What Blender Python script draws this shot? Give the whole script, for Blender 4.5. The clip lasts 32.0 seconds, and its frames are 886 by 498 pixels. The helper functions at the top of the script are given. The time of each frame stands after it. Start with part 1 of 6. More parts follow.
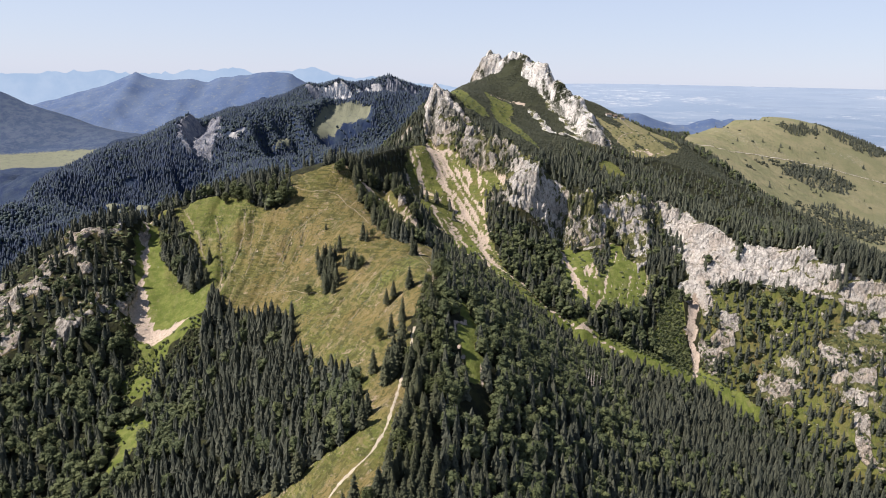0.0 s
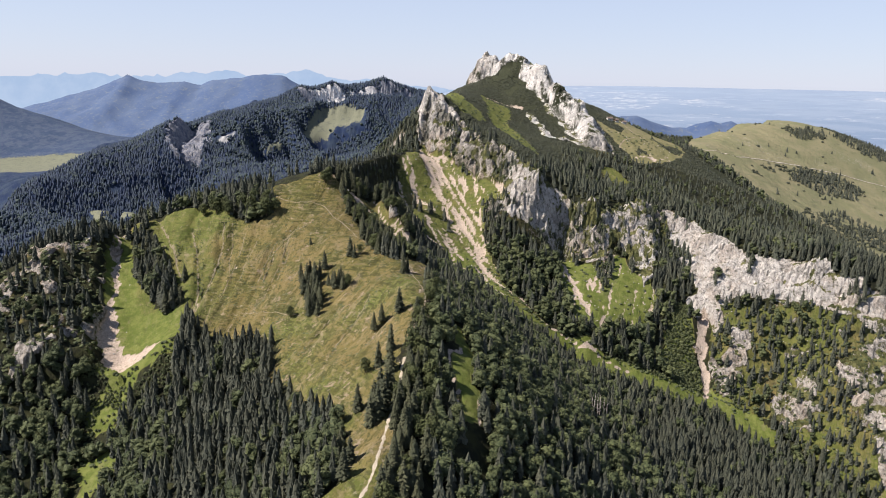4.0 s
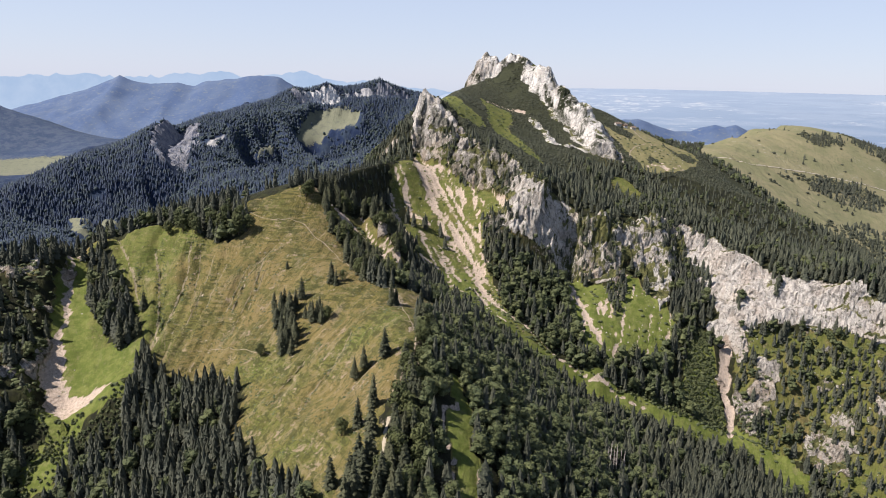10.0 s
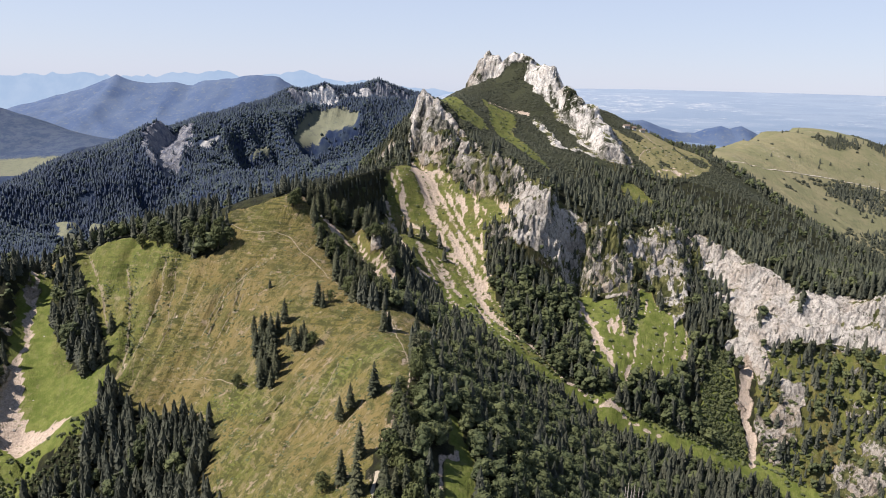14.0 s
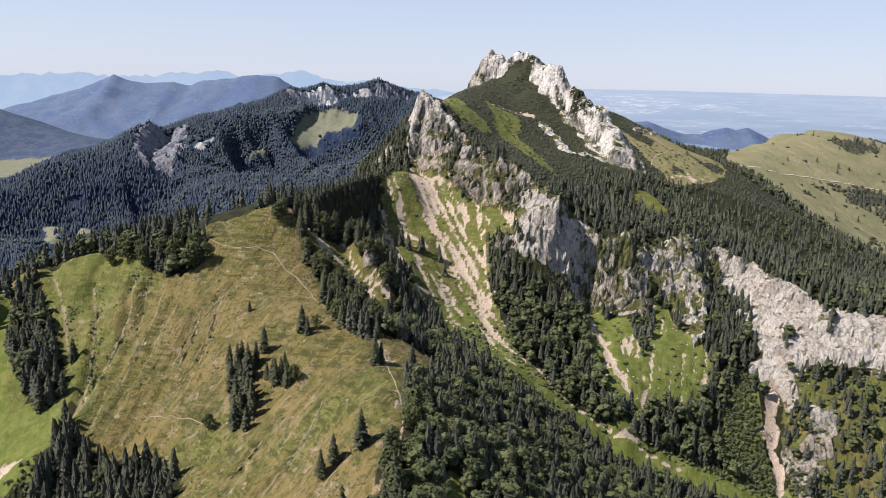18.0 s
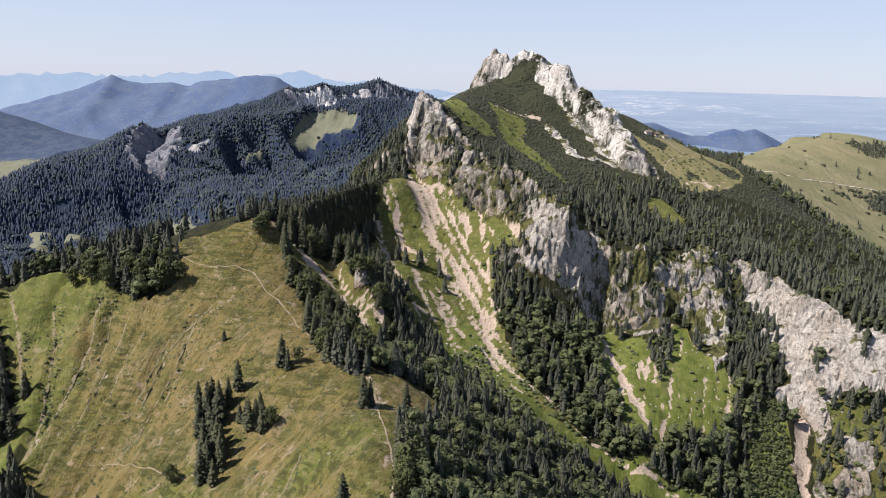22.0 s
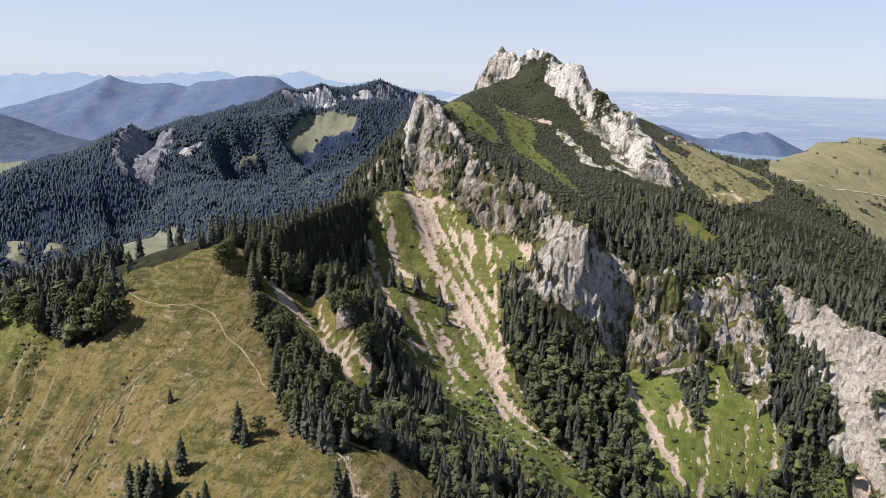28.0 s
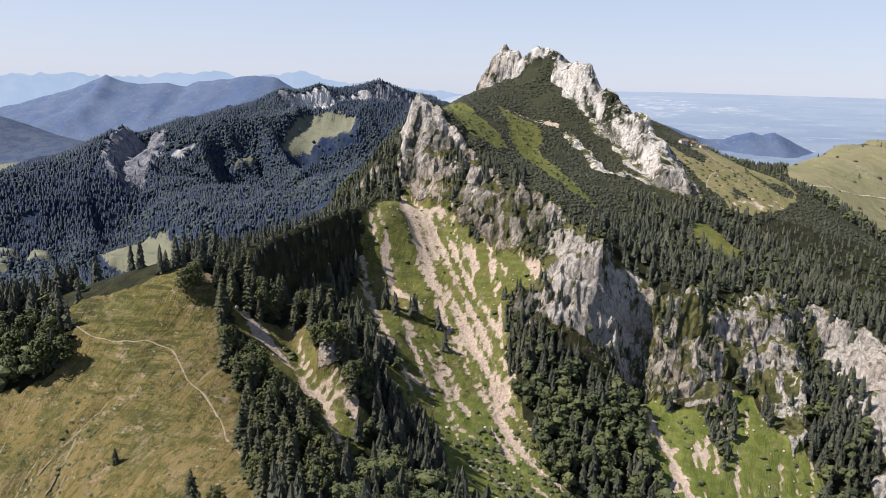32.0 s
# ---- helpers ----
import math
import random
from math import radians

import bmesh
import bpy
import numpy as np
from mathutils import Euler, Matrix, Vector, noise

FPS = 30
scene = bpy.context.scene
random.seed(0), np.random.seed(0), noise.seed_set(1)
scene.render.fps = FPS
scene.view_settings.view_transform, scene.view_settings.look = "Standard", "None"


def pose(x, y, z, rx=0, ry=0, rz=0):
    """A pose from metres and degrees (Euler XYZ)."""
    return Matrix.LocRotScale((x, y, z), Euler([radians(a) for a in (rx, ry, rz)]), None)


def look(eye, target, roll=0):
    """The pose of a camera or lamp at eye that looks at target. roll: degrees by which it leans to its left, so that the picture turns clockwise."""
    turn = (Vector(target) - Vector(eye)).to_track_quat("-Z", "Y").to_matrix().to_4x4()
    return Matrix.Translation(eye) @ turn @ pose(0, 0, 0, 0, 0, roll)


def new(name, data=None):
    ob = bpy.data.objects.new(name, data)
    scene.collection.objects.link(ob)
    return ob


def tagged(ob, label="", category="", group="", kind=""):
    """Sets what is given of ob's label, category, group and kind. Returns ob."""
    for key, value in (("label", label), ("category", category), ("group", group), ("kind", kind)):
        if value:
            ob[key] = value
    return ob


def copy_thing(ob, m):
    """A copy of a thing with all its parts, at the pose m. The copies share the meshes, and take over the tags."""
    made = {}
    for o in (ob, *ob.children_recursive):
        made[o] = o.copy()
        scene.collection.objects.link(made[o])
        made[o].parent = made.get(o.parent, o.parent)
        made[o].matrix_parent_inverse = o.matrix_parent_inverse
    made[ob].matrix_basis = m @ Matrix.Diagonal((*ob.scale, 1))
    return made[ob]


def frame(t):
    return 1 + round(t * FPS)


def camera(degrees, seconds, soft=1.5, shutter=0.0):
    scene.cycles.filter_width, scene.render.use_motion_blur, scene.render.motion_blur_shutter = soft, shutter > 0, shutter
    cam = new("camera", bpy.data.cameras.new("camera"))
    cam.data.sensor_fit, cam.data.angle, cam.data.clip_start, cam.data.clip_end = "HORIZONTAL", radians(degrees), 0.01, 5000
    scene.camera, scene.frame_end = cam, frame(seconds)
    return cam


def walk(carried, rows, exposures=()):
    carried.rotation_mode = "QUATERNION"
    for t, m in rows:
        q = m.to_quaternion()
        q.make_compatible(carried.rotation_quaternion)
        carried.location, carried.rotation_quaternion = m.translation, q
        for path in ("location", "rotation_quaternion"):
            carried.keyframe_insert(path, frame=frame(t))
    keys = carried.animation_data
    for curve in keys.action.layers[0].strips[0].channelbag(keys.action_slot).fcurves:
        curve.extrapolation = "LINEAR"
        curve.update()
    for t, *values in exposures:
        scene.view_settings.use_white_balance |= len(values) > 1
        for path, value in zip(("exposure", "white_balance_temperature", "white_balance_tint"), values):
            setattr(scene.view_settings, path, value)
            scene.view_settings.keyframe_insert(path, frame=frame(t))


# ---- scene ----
cam = camera(60.0, 32.0, 1.0)
METRES, EYE, TILT, LEAN, TURN = 450.0, 400.0, -12.8, -1.3, 0.0
ROWS = [
    (0.0, 0.0000, 0.0000, 0.0000, 0.00, 0.00, -0.00),
    (0.5, 0.0006, 0.0138, 0.0032, -0.04, 0.02, 0.05),
    (1.0, 0.0013, 0.0281, 0.0064, -0.10, 0.05, 0.05),
    (1.5, 0.0018, 0.0423, 0.0098, -0.14, 0.07, 0.10),
    (2.0, 0.0025, 0.0568, 0.0130, -0.17, 0.09, 0.14),
    (2.5, 0.0030, 0.0715, 0.0164, -0.21, 0.12, 0.12),
    (3.0, 0.0037, 0.0861, 0.0197, -0.23, 0.14, 0.13),
    (3.5, 0.0042, 0.1011, 0.0234, -0.26, 0.15, 0.13),
    (5.5, 0.0070, 0.1601, 0.0381, -0.34, 0.20, 0.07),
    (6.0, 0.0075, 0.1754, 0.0416, -0.36, 0.21, 0.05),
    (6.5, 0.0081, 0.1905, 0.0449, -0.37, 0.23, 0.06),
    (7.0, 0.0087, 0.2057, 0.0484, -0.39, 0.25, 0.05),
    (7.5, 0.0091, 0.2211, 0.0516, -0.39, 0.26, 0.04),
    (8.0, 0.0098, 0.2361, 0.0551, -0.41, 0.26, 0.03),
    (8.5, 0.0103, 0.2515, 0.0585, -0.40, 0.28, 0.02),
    (9.0, 0.0107, 0.2667, 0.0619, -0.41, 0.28, -0.00),
    (9.5, 0.0113, 0.2818, 0.0653, -0.41, 0.30, -0.04),
    (10.0, 0.0117, 0.2970, 0.0686, -0.41, 0.29, -0.05),
    (10.5, 0.0124, 0.3121, 0.0720, -0.41, 0.29, -0.07),
    (11.0, 0.0128, 0.3273, 0.0754, -0.41, 0.29, -0.09),
    (11.5, 0.0133, 0.3426, 0.0788, -0.41, 0.28, -0.11),
    (12.0, 0.0139, 0.3579, 0.0823, -0.41, 0.28, -0.12),
    (12.5, 0.0142, 0.3731, 0.0857, -0.40, 0.28, -0.13),
    (13.0, 0.0147, 0.3885, 0.0893, -0.39, 0.28, -0.12),
    (13.5, 0.0151, 0.4037, 0.0929, -0.38, 0.28, -0.15),
    (14.0, 0.0155, 0.4190, 0.0964, -0.37, 0.28, -0.17),
    (14.5, 0.0160, 0.4343, 0.1000, -0.36, 0.28, -0.19),
    (16.5, 0.0174, 0.4967, 0.1132, -0.33, 0.30, -0.24),
    (17.0, 0.0180, 0.5122, 0.1165, -0.31, 0.31, -0.24),
    (17.5, 0.0184, 0.5278, 0.1199, -0.29, 0.31, -0.25),
    (18.0, 0.0188, 0.5432, 0.1236, -0.27, 0.31, -0.27),
    (18.5, 0.0193, 0.5576, 0.1268, -0.25, 0.30, -0.28),
    (19.0, 0.0197, 0.5730, 0.1302, -0.23, 0.30, -0.31),
    (19.5, 0.0201, 0.5882, 0.1335, -0.22, 0.32, -0.32),
    (20.0, 0.0206, 0.6034, 0.1369, -0.20, 0.32, -0.31),
    (20.5, 0.0211, 0.6187, 0.1402, -0.19, 0.32, -0.31),
    (21.0, 0.0216, 0.6340, 0.1439, -0.17, 0.33, -0.31),
    (21.5, 0.0220, 0.6495, 0.1471, -0.15, 0.33, -0.30),
    (22.0, 0.0225, 0.6649, 0.1506, -0.13, 0.34, -0.32),
    (22.5, 0.0230, 0.6803, 0.1541, -0.10, 0.36, -0.34),
    (23.0, 0.0234, 0.6958, 0.1576, -0.09, 0.34, -0.34),
    (23.5, 0.0239, 0.7113, 0.1611, -0.07, 0.35, -0.34),
    (24.0, 0.0243, 0.7267, 0.1646, -0.04, 0.35, -0.34),
    (24.5, 0.0247, 0.7421, 0.1679, -0.02, 0.36, -0.34),
    (25.0, 0.0252, 0.7576, 0.1715, -0.01, 0.34, -0.36),
    (25.5, 0.0256, 0.7731, 0.1748, 0.02, 0.35, -0.38),
    (27.5, 0.0262, 0.8358, 0.1882, 0.08, 0.41, -0.46),
    (28.0, 0.0266, 0.8513, 0.1916, 0.10, 0.41, -0.47),
    (28.5, 0.0270, 0.8669, 0.1952, 0.12, 0.41, -0.46),
    (29.0, 0.0274, 0.8824, 0.1987, 0.13, 0.41, -0.46),
    (29.5, 0.0278, 0.8978, 0.2022, 0.14, 0.41, -0.45),
    (30.0, 0.0283, 0.9135, 0.2059, 0.16, 0.39, -0.46),
    (30.5, 0.0286, 0.9290, 0.2092, 0.17, 0.39, -0.47),
    (31.0, 0.0289, 0.9445, 0.2126, 0.18, 0.39, -0.48),
    (31.5, 0.0293, 0.9598, 0.2159, 0.20, 0.41, -0.48),
    (32.0, 0.0297, 0.9752, 0.2195, 0.21, 0.40, -0.47),
]
walk(cam, [(t, pose(0, 0, EYE, TILT, LEAN, TURN) @ pose(METRES * x, METRES * y, METRES * z, 90 + pitch, roll, yaw)) for t, x, y, z, yaw, pitch, roll in ROWS], [(0.0, 1.08), (32.0, 1.04)])

# ---- light: a clear late morning, the sun to the left of the way and a little behind ----
SUN_FROM, SUN_HIGH = -102.0, 51.0
world = bpy.data.worlds.new("summer_sky")
scene.world = world
world.use_nodes = True
wn, wl = world.node_tree.nodes, world.node_tree.links
wn.clear()
sky = wn.new("ShaderNodeTexSky")
sky.sky_type, sky.sun_disc = "NISHITA", False
sky.sun_elevation, sky.sun_rotation = radians(SUN_HIGH), radians(SUN_FROM)
sky.altitude, sky.air_density, sky.dust_density, sky.ozone_density = 1200, 1.0, 0.3, 2.0
back = wn.new("ShaderNodeBackground")
back.inputs["Strength"].default_value = 0.063
wout = wn.new("ShaderNodeOutputWorld")
haze = wn.new("ShaderNodeMix")
haze.data_type = "RGBA"
# the haze thins out from the horizon to the zenith
up = wn.new("ShaderNodeSeparateXYZ")
wl.new(wn.new("ShaderNodeTexCoord").outputs["Generated"], up.inputs[0])
thin = wn.new("ShaderNodeMapRange")
for socket, v in zip(("From Min", "From Max", "To Min", "To Max"), (0.0, 0.75, 0.78, 0.12)):
    thin.inputs[socket].default_value = v
wl.new(up.outputs["Z"], thin.inputs["Value"])
wl.new(thin.outputs[0], haze.inputs[0])
haze.inputs[7].default_value = (4.78, 5.2, 6.8, 1.0)
wl.new(sky.outputs[0], haze.inputs[6])
wl.new(haze.outputs[2], back.inputs["Color"])
wl.new(back.outputs[0], wout.inputs["Surface"])

lamp = bpy.data.lights.new("sun", "SUN")
lamp.energy, lamp.angle, lamp.color = 5.0, radians(0.55), (1.0, 0.905, 0.825)
sun = new("sun", lamp)
toward = Vector((math.sin(radians(SUN_FROM)) * math.cos(radians(SUN_HIGH)), math.cos(radians(SUN_FROM)) * math.cos(radians(SUN_HIGH)), math.sin(radians(SUN_HIGH))))
sun.matrix_world = look(Vector((0, 600, 900)) + toward * 100, (0, 600, 900))

# ---- materials ----


def material(name):
    m = bpy.data.materials.new(name)
    m.use_nodes = True
    m.node_tree.nodes.clear()
    return m, m.node_tree.nodes, m.node_tree.links


class Graph:
    """Short ways to write node graphs."""

    def __init__(self, name):
        self.m, self.n, self.l = material(name)
        self.place = self.n.new("ShaderNodeTexCoord").outputs["Object"]

    def put(self, socket, value):
        if hasattr(value, "links"):
            self.l.new(value, socket)
        else:
            socket.default_value = (*value, 1.0) if isinstance(value, tuple) and len(value) == 3 and socket.type == "RGBA" else value

    def noise(self, size, detail=4.0, rough=0.6, stretch=None, turn=0.0, twist=0.0):
        where = self.place
        if stretch:
            for turned, scaled in (((0, 0, radians(turn)), (1, 1, 1)), ((0, 0, 0), stretch)):
                mp = self.n.new("ShaderNodeMapping")
                mp.inputs["Scale"].default_value, mp.inputs["Rotation"].default_value = scaled, turned
                self.l.new(where, mp.inputs["Vector"])
                where = mp.outputs[0]
        t = self.n.new("ShaderNodeTexNoise")
        t.inputs["Scale"].default_value, t.inputs["Detail"].default_value = 1.0 / size, detail
        t.inputs["Roughness"].default_value, t.inputs["Distortion"].default_value = rough, twist
        self.l.new(where, t.inputs["Vector"])
        return t.outputs["Fac"]

    def cells(self, size, feature="F1", stretch=None):
        where = self.place
        if stretch:
            mp = self.n.new("ShaderNodeMapping")
            mp.inputs["Scale"].default_value = stretch
            self.l.new(where, mp.inputs["Vector"])
            where = mp.outputs[0]
        t = self.n.new("ShaderNodeTexVoronoi")
        t.feature = feature
        t.inputs["Scale"].default_value = 1.0 / size
        self.l.new(where, t.inputs["Vector"])
        return t.outputs["Distance"]

    def attr(self, name):
        a = self.n.new("ShaderNodeAttribute")
        a.attribute_name = name
        return a.outputs["Fac"]

    def step(self, value, low, high, out_low=0.0, out_high=1.0):
        r = self.n.new("ShaderNodeMapRange")
        r.interpolation_type = "SMOOTHSTEP"
        for socket, v in zip(("Value", "From Min", "From Max", "To Min", "To Max"), (value, low, high, out_low, out_high)):
            self.put(r.inputs[socket], v)
        return r.outputs[0]

    def sum(self, a, b, how="ADD"):
        r = self.n.new("ShaderNodeMath")
        r.operation = how
        self.put(r.inputs[0], a)
        self.put(r.inputs[1], b)
        return r.outputs[0]

    def mix(self, fac, a, b, how="MIX"):
        r = self.n.new("ShaderNodeMix")
        r.data_type, r.blend_type = "RGBA", how
        self.put(r.inputs[0], fac)
        self.put(r.inputs[6], a)
        self.put(r.inputs[7], b)
        return r.outputs[2]

    def mask(self, name, breakup, amount=0.7, soft=0.12):
        """An attribute whose edge is broken up by noise."""
        return self.step(self.sum(self.attr(name), self.sum(self.sum(breakup, 0.5, "SUBTRACT"), amount, "MULTIPLY")), 0.5 - soft, 0.5 + soft)

    def done(self, colour, roughness=0.9, height=None, depth=1.0, gloss=0.25, sheen=0.0):
        b = self.n.new("ShaderNodeBsdfPrincipled")
        self.put(b.inputs["Base Color"], colour)
        self.put(b.inputs["Roughness"], roughness)
        b.inputs["Specular IOR Level"].default_value = gloss
        if height is not None:
            bump = self.n.new("ShaderNodeBump")
            bump.inputs["Strength"].default_value, bump.inputs["Distance"].default_value = 1.0, depth
            self.put(bump.inputs["Height"], height)
            self.l.new(bump.outputs[0], b.inputs["Normal"])
        o = self.n.new("ShaderNodeOutputMaterial")
        self.l.new(b.outputs[0], o.inputs["Surface"])
        return self.m


def ground_material():
    g = Graph("mountain_ground")
    fine, mid, wide = g.noise(1.5, 5.0, 0.72), g.noise(8.0, 6.0, 0.66), g.noise(48.0, 4.0, 0.55)
    # pasture: tan grass with olive hollows, dark bilberry and pale soil in bands that follow the fall lines, trodden ledges
    runs = g.noise(6.0, 5.0, 0.68, (1.0, 0.20, 0.4), 20.0, 0.3)
    tufts = g.noise(3.4, 6.0, 0.75)
    flow = g.n.new("ShaderNodeCombineXYZ")
    split = g.n.new("ShaderNodeSeparateXYZ")
    g.l.new(g.place, split.inputs[0])
    g.l.new(g.attr("across"), flow.inputs[0])
    g.l.new(split.outputs[1], flow.inputs[1])
    plain_place, g.place = g.place, flow.outputs[0]
    streaks = g.noise(7.0, 7.0, 0.72, (1.0, 0.24, 1.0), 0.0, 0.7)
    scratches = g.noise(2.6, 6.0, 0.75, (1.0, 0.45, 1.0), 0.0, 0.6)
    g.place = plain_place
    worn = g.step(g.noise(30.0, 4.0, 0.6), 0.42, 0.58)
    dry = g.mix(g.step(wide, 0.40, 0.60), (0.130, 0.102, 0.041), (0.100, 0.086, 0.027))
    dry = g.mix(g.step(g.noise(19.0, 6.0, 0.66), 0.50, 0.58, 0.0, 0.85), dry, (0.070, 0.068, 0.022))
    dry = g.mix(g.step(mid, 0.55, 0.66, 0.0, 0.6), dry, (0.126, 0.100, 0.055))
    lush = g.mix(g.step(mid, 0.38, 0.62), (0.066, 0.081, 0.018), (0.097, 0.104, 0.028))
    lush = g.mix(g.step(g.attr("lush"), 0.86, 1.0, 0.0, 0.75), lush, g.mix(g.step(mid, 0.40, 0.60), (0.070, 0.093, 0.018), (0.108, 0.126, 0.032)))
    colour = g.mix(g.step(g.sum(g.attr("lush"), g.sum(g.sum(wide, 0.5, "SUBTRACT"), 1.4, "MULTIPLY")), 0.36, 0.76), dry, lush)
    ledges = g.noise(1.0, 5.0, 0.65, (0.09, 0.09, 0.55), 0.0, 0.6)
    soil = g.noise(12.0, 7.0, 0.75)
    stony = g.noise(4.0, 5.0, 0.7)
    bare = g.step(g.attr("lush"), 0.50, 0.95, 1.0, 0.25)

    def over(base, fac, tone):
        return g.mix(g.sum(fac, bare, "MULTIPLY"), base, tone)

    colour = over(colour, g.step(streaks, 0.53, 0.58, 0.0, 0.58), (0.056, 0.051, 0.014))
    colour = over(colour, g.sum(g.step(streaks, 0.40, 0.45, 0.48, 0.0), worn, "MULTIPLY"), (0.200, 0.158, 0.110))
    colour = over(colour, g.step(scratches, 0.56, 0.61, 0.0, 0.50), (0.042, 0.046, 0.015))
    colour = over(colour, g.sum(g.step(scratches, 0.38, 0.43, 0.42, 0.0), worn, "MULTIPLY"), (0.235, 0.195, 0.140))
    colour = over(colour, g.step(tufts, 0.535, 0.575, 0.0, 0.75), (0.038, 0.042, 0.014))
    colour = over(colour, g.step(fine, 0.56, 0.62, 0.0, 0.35), (0.180, 0.145, 0.085))
    colour = over(colour, g.sum(g.step(ledges, 0.53, 0.57, 0.0, 0.75), g.step(wide, 0.44, 0.54), "MULTIPLY"), (0.036, 0.040, 0.013))
    colour = over(colour, g.sum(g.step(ledges, 0.39, 0.44, 0.40, 0.0), g.step(wide, 0.40, 0.52), "MULTIPLY"), (0.165, 0.130, 0.076))
    colour = over(colour, g.step(soil, 0.59, 0.63, 0.0, 0.75), (0.205, 0.158, 0.116))
    colour = over(colour, g.step(stony, 0.63, 0.68, 0.0, 0.7), (0.225, 0.200, 0.155))
    meadow = g.mix(g.step(wide, 0.40, 0.60), (0.122, 0.118, 0.056), (0.162, 0.143, 0.076))
    meadow = g.mix(g.step(mid, 0.52, 0.62, 0.0, 0.5), meadow, (0.086, 0.092, 0.038))
    meadow = g.mix(g.step(tufts, 0.58, 0.66, 0.0, 0.6), meadow, (0.20, 0.18, 0.12))
    meadow = g.mix(g.sum(g.step(g.noise(70.0, 4.0, 0.6), 0.52, 0.62), g.step(g.noise(5.0, 5.0, 0.75), 0.54, 0.62, 0.0, 0.75), "MULTIPLY"), meadow, (0.26, 0.245, 0.20))
    meadow = g.mix(g.sum(g.step(g.noise(90.0, 4.0, 0.6), 0.50, 0.60), g.step(g.noise(11.0, 5.0, 0.75), 0.55, 0.62, 0.0, 0.6), "MULTIPLY"), meadow, (0.055, 0.062, 0.028))
    colour = g.mix(g.attr("hill"), colour, meadow)
    # floor of the woods, near black to stand in for shade between trees
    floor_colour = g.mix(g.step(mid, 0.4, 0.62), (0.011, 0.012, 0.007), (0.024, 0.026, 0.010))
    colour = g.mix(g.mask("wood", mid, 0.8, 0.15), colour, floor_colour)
    colour = g.mix(g.mask("shrub", mid, 0.7, 0.12), colour, g.mix(g.step(fine, 0.4, 0.65), (0.019, 0.023, 0.014), (0.038, 0.040, 0.021)))
    # limestone with grey faces, ochre stains and grass on its ledges
    flutes = g.noise(9.0, 9.0, 0.78, (1.0, 1.0, 0.50), 0.0, 0.7)
    blocks = g.noise(24.0, 8.0, 0.72, (1.0, 1.0, 0.6), 0.0, 1.0)
    grit = g.noise(2.2, 6.0, 0.75, (1.0, 1.0, 0.5))
    cracks = g.cells(8.0, "DISTANCE_TO_EDGE", (1.0, 1.0, 0.40))
    rock = g.mix(g.step(flutes, 0.40, 0.58), (0.165, 0.146, 0.128), (0.420, 0.384, 0.340))
    rock = g.mix(g.step(blocks, 0.48, 0.56, 0.0, 0.75), rock, (0.320, 0.262, 0.205))
    rock = g.mix(g.step(grit, 0.52, 0.64, 0.0, 0.75), rock, (0.454, 0.418, 0.380))
    rock = g.mix(g.step(grit, 0.36, 0.45, 0.8, 0.0), rock, (0.049, 0.045, 0.040))
    rock = g.mix(g.step(cracks, 0.0, 0.05, 0.35, 0.0), rock, (0.043, 0.040, 0.035))
    pale = g.mix(g.step(grit, 0.38, 0.58), (0.440, 0.420, 0.395), (0.680, 0.655, 0.620))
    pale = g.mix(g.step(blocks, 0.54, 0.62, 0.0, 0.55), pale, (0.400, 0.352, 0.310))
    pale = g.mix(g.step(flutes, 0.36, 0.46, 0.9, 0.0), pale, (0.065, 0.065, 0.060))
    pale = g.mix(g.step(cracks, 0.0, 0.03, 0.22, 0.0), pale, (0.12, 0.115, 0.11))
    strata = g.noise(11.0, 8.0, 0.7, (0.55, 0.8, 1.5), 35.0, 1.2)
    pale = g.mix(g.step(strata, 0.54, 0.60, 0.0, 0.6), pale, (0.30, 0.285, 0.27))
    pale = g.mix(g.step(g.noise(30.0, 7.0, 0.7, (1.0, 1.0, 0.6)), 0.54, 0.62, 0.0, 0.5), pale, (0.21, 0.20, 0.185))
    pits = g.noise(4.5, 8.0, 0.8, (1.0, 1.0, 0.7))
    rock = g.mix(g.attr("white"), rock, pale)
    # dark specks: the shade of small voids painted in
    rock = g.mix(g.step(pits, 0.555, 0.595, 0.0, 0.75), rock, (0.050, 0.050, 0.036))
    green = g.mix(g.step(mid, 0.42, 0.58), (0.052, 0.058, 0.022), (0.126, 0.124, 0.050))
    rock = g.mix(g.step(g.sum(g.attr("ledge"), g.sum(g.sum(g.noise(15.0, 8.0, 0.74, (1.0, 1.0, 0.5)), 0.5, "SUBTRACT"), 2.0, "MULTIPLY")), 0.46, 0.56), rock, green)
    # clefts: dark scrub, with the shade of crevices painted in too
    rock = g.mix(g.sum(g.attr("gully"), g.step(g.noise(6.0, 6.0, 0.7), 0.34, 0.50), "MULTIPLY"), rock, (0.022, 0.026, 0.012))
    rocky = g.mask("rock", g.noise(14.0, 8.0, 0.74), 1.4, 0.08)
    colour = g.mix(rocky, colour, rock)
    # rubble
    rubble = g.mix(g.step(fine, 0.38, 0.66), (0.265, 0.212, 0.170), (0.395, 0.330, 0.278))
    rubble = g.mix(g.step(g.cells(1.3), 0.15, 0.45, 0.35, 0.0), rubble, (0.170, 0.139, 0.112))
    rubble = g.mix(g.step(g.noise(3.2, 5.0, 0.7), 0.57, 0.64, 0.0, 0.7), rubble, (0.085, 0.092, 0.034))
    colour = g.mix(g.mask("scree", g.noise(5.0, 6.0, 0.72, (1.0, 0.45, 1.0)), 1.5, 0.12), colour, rubble)
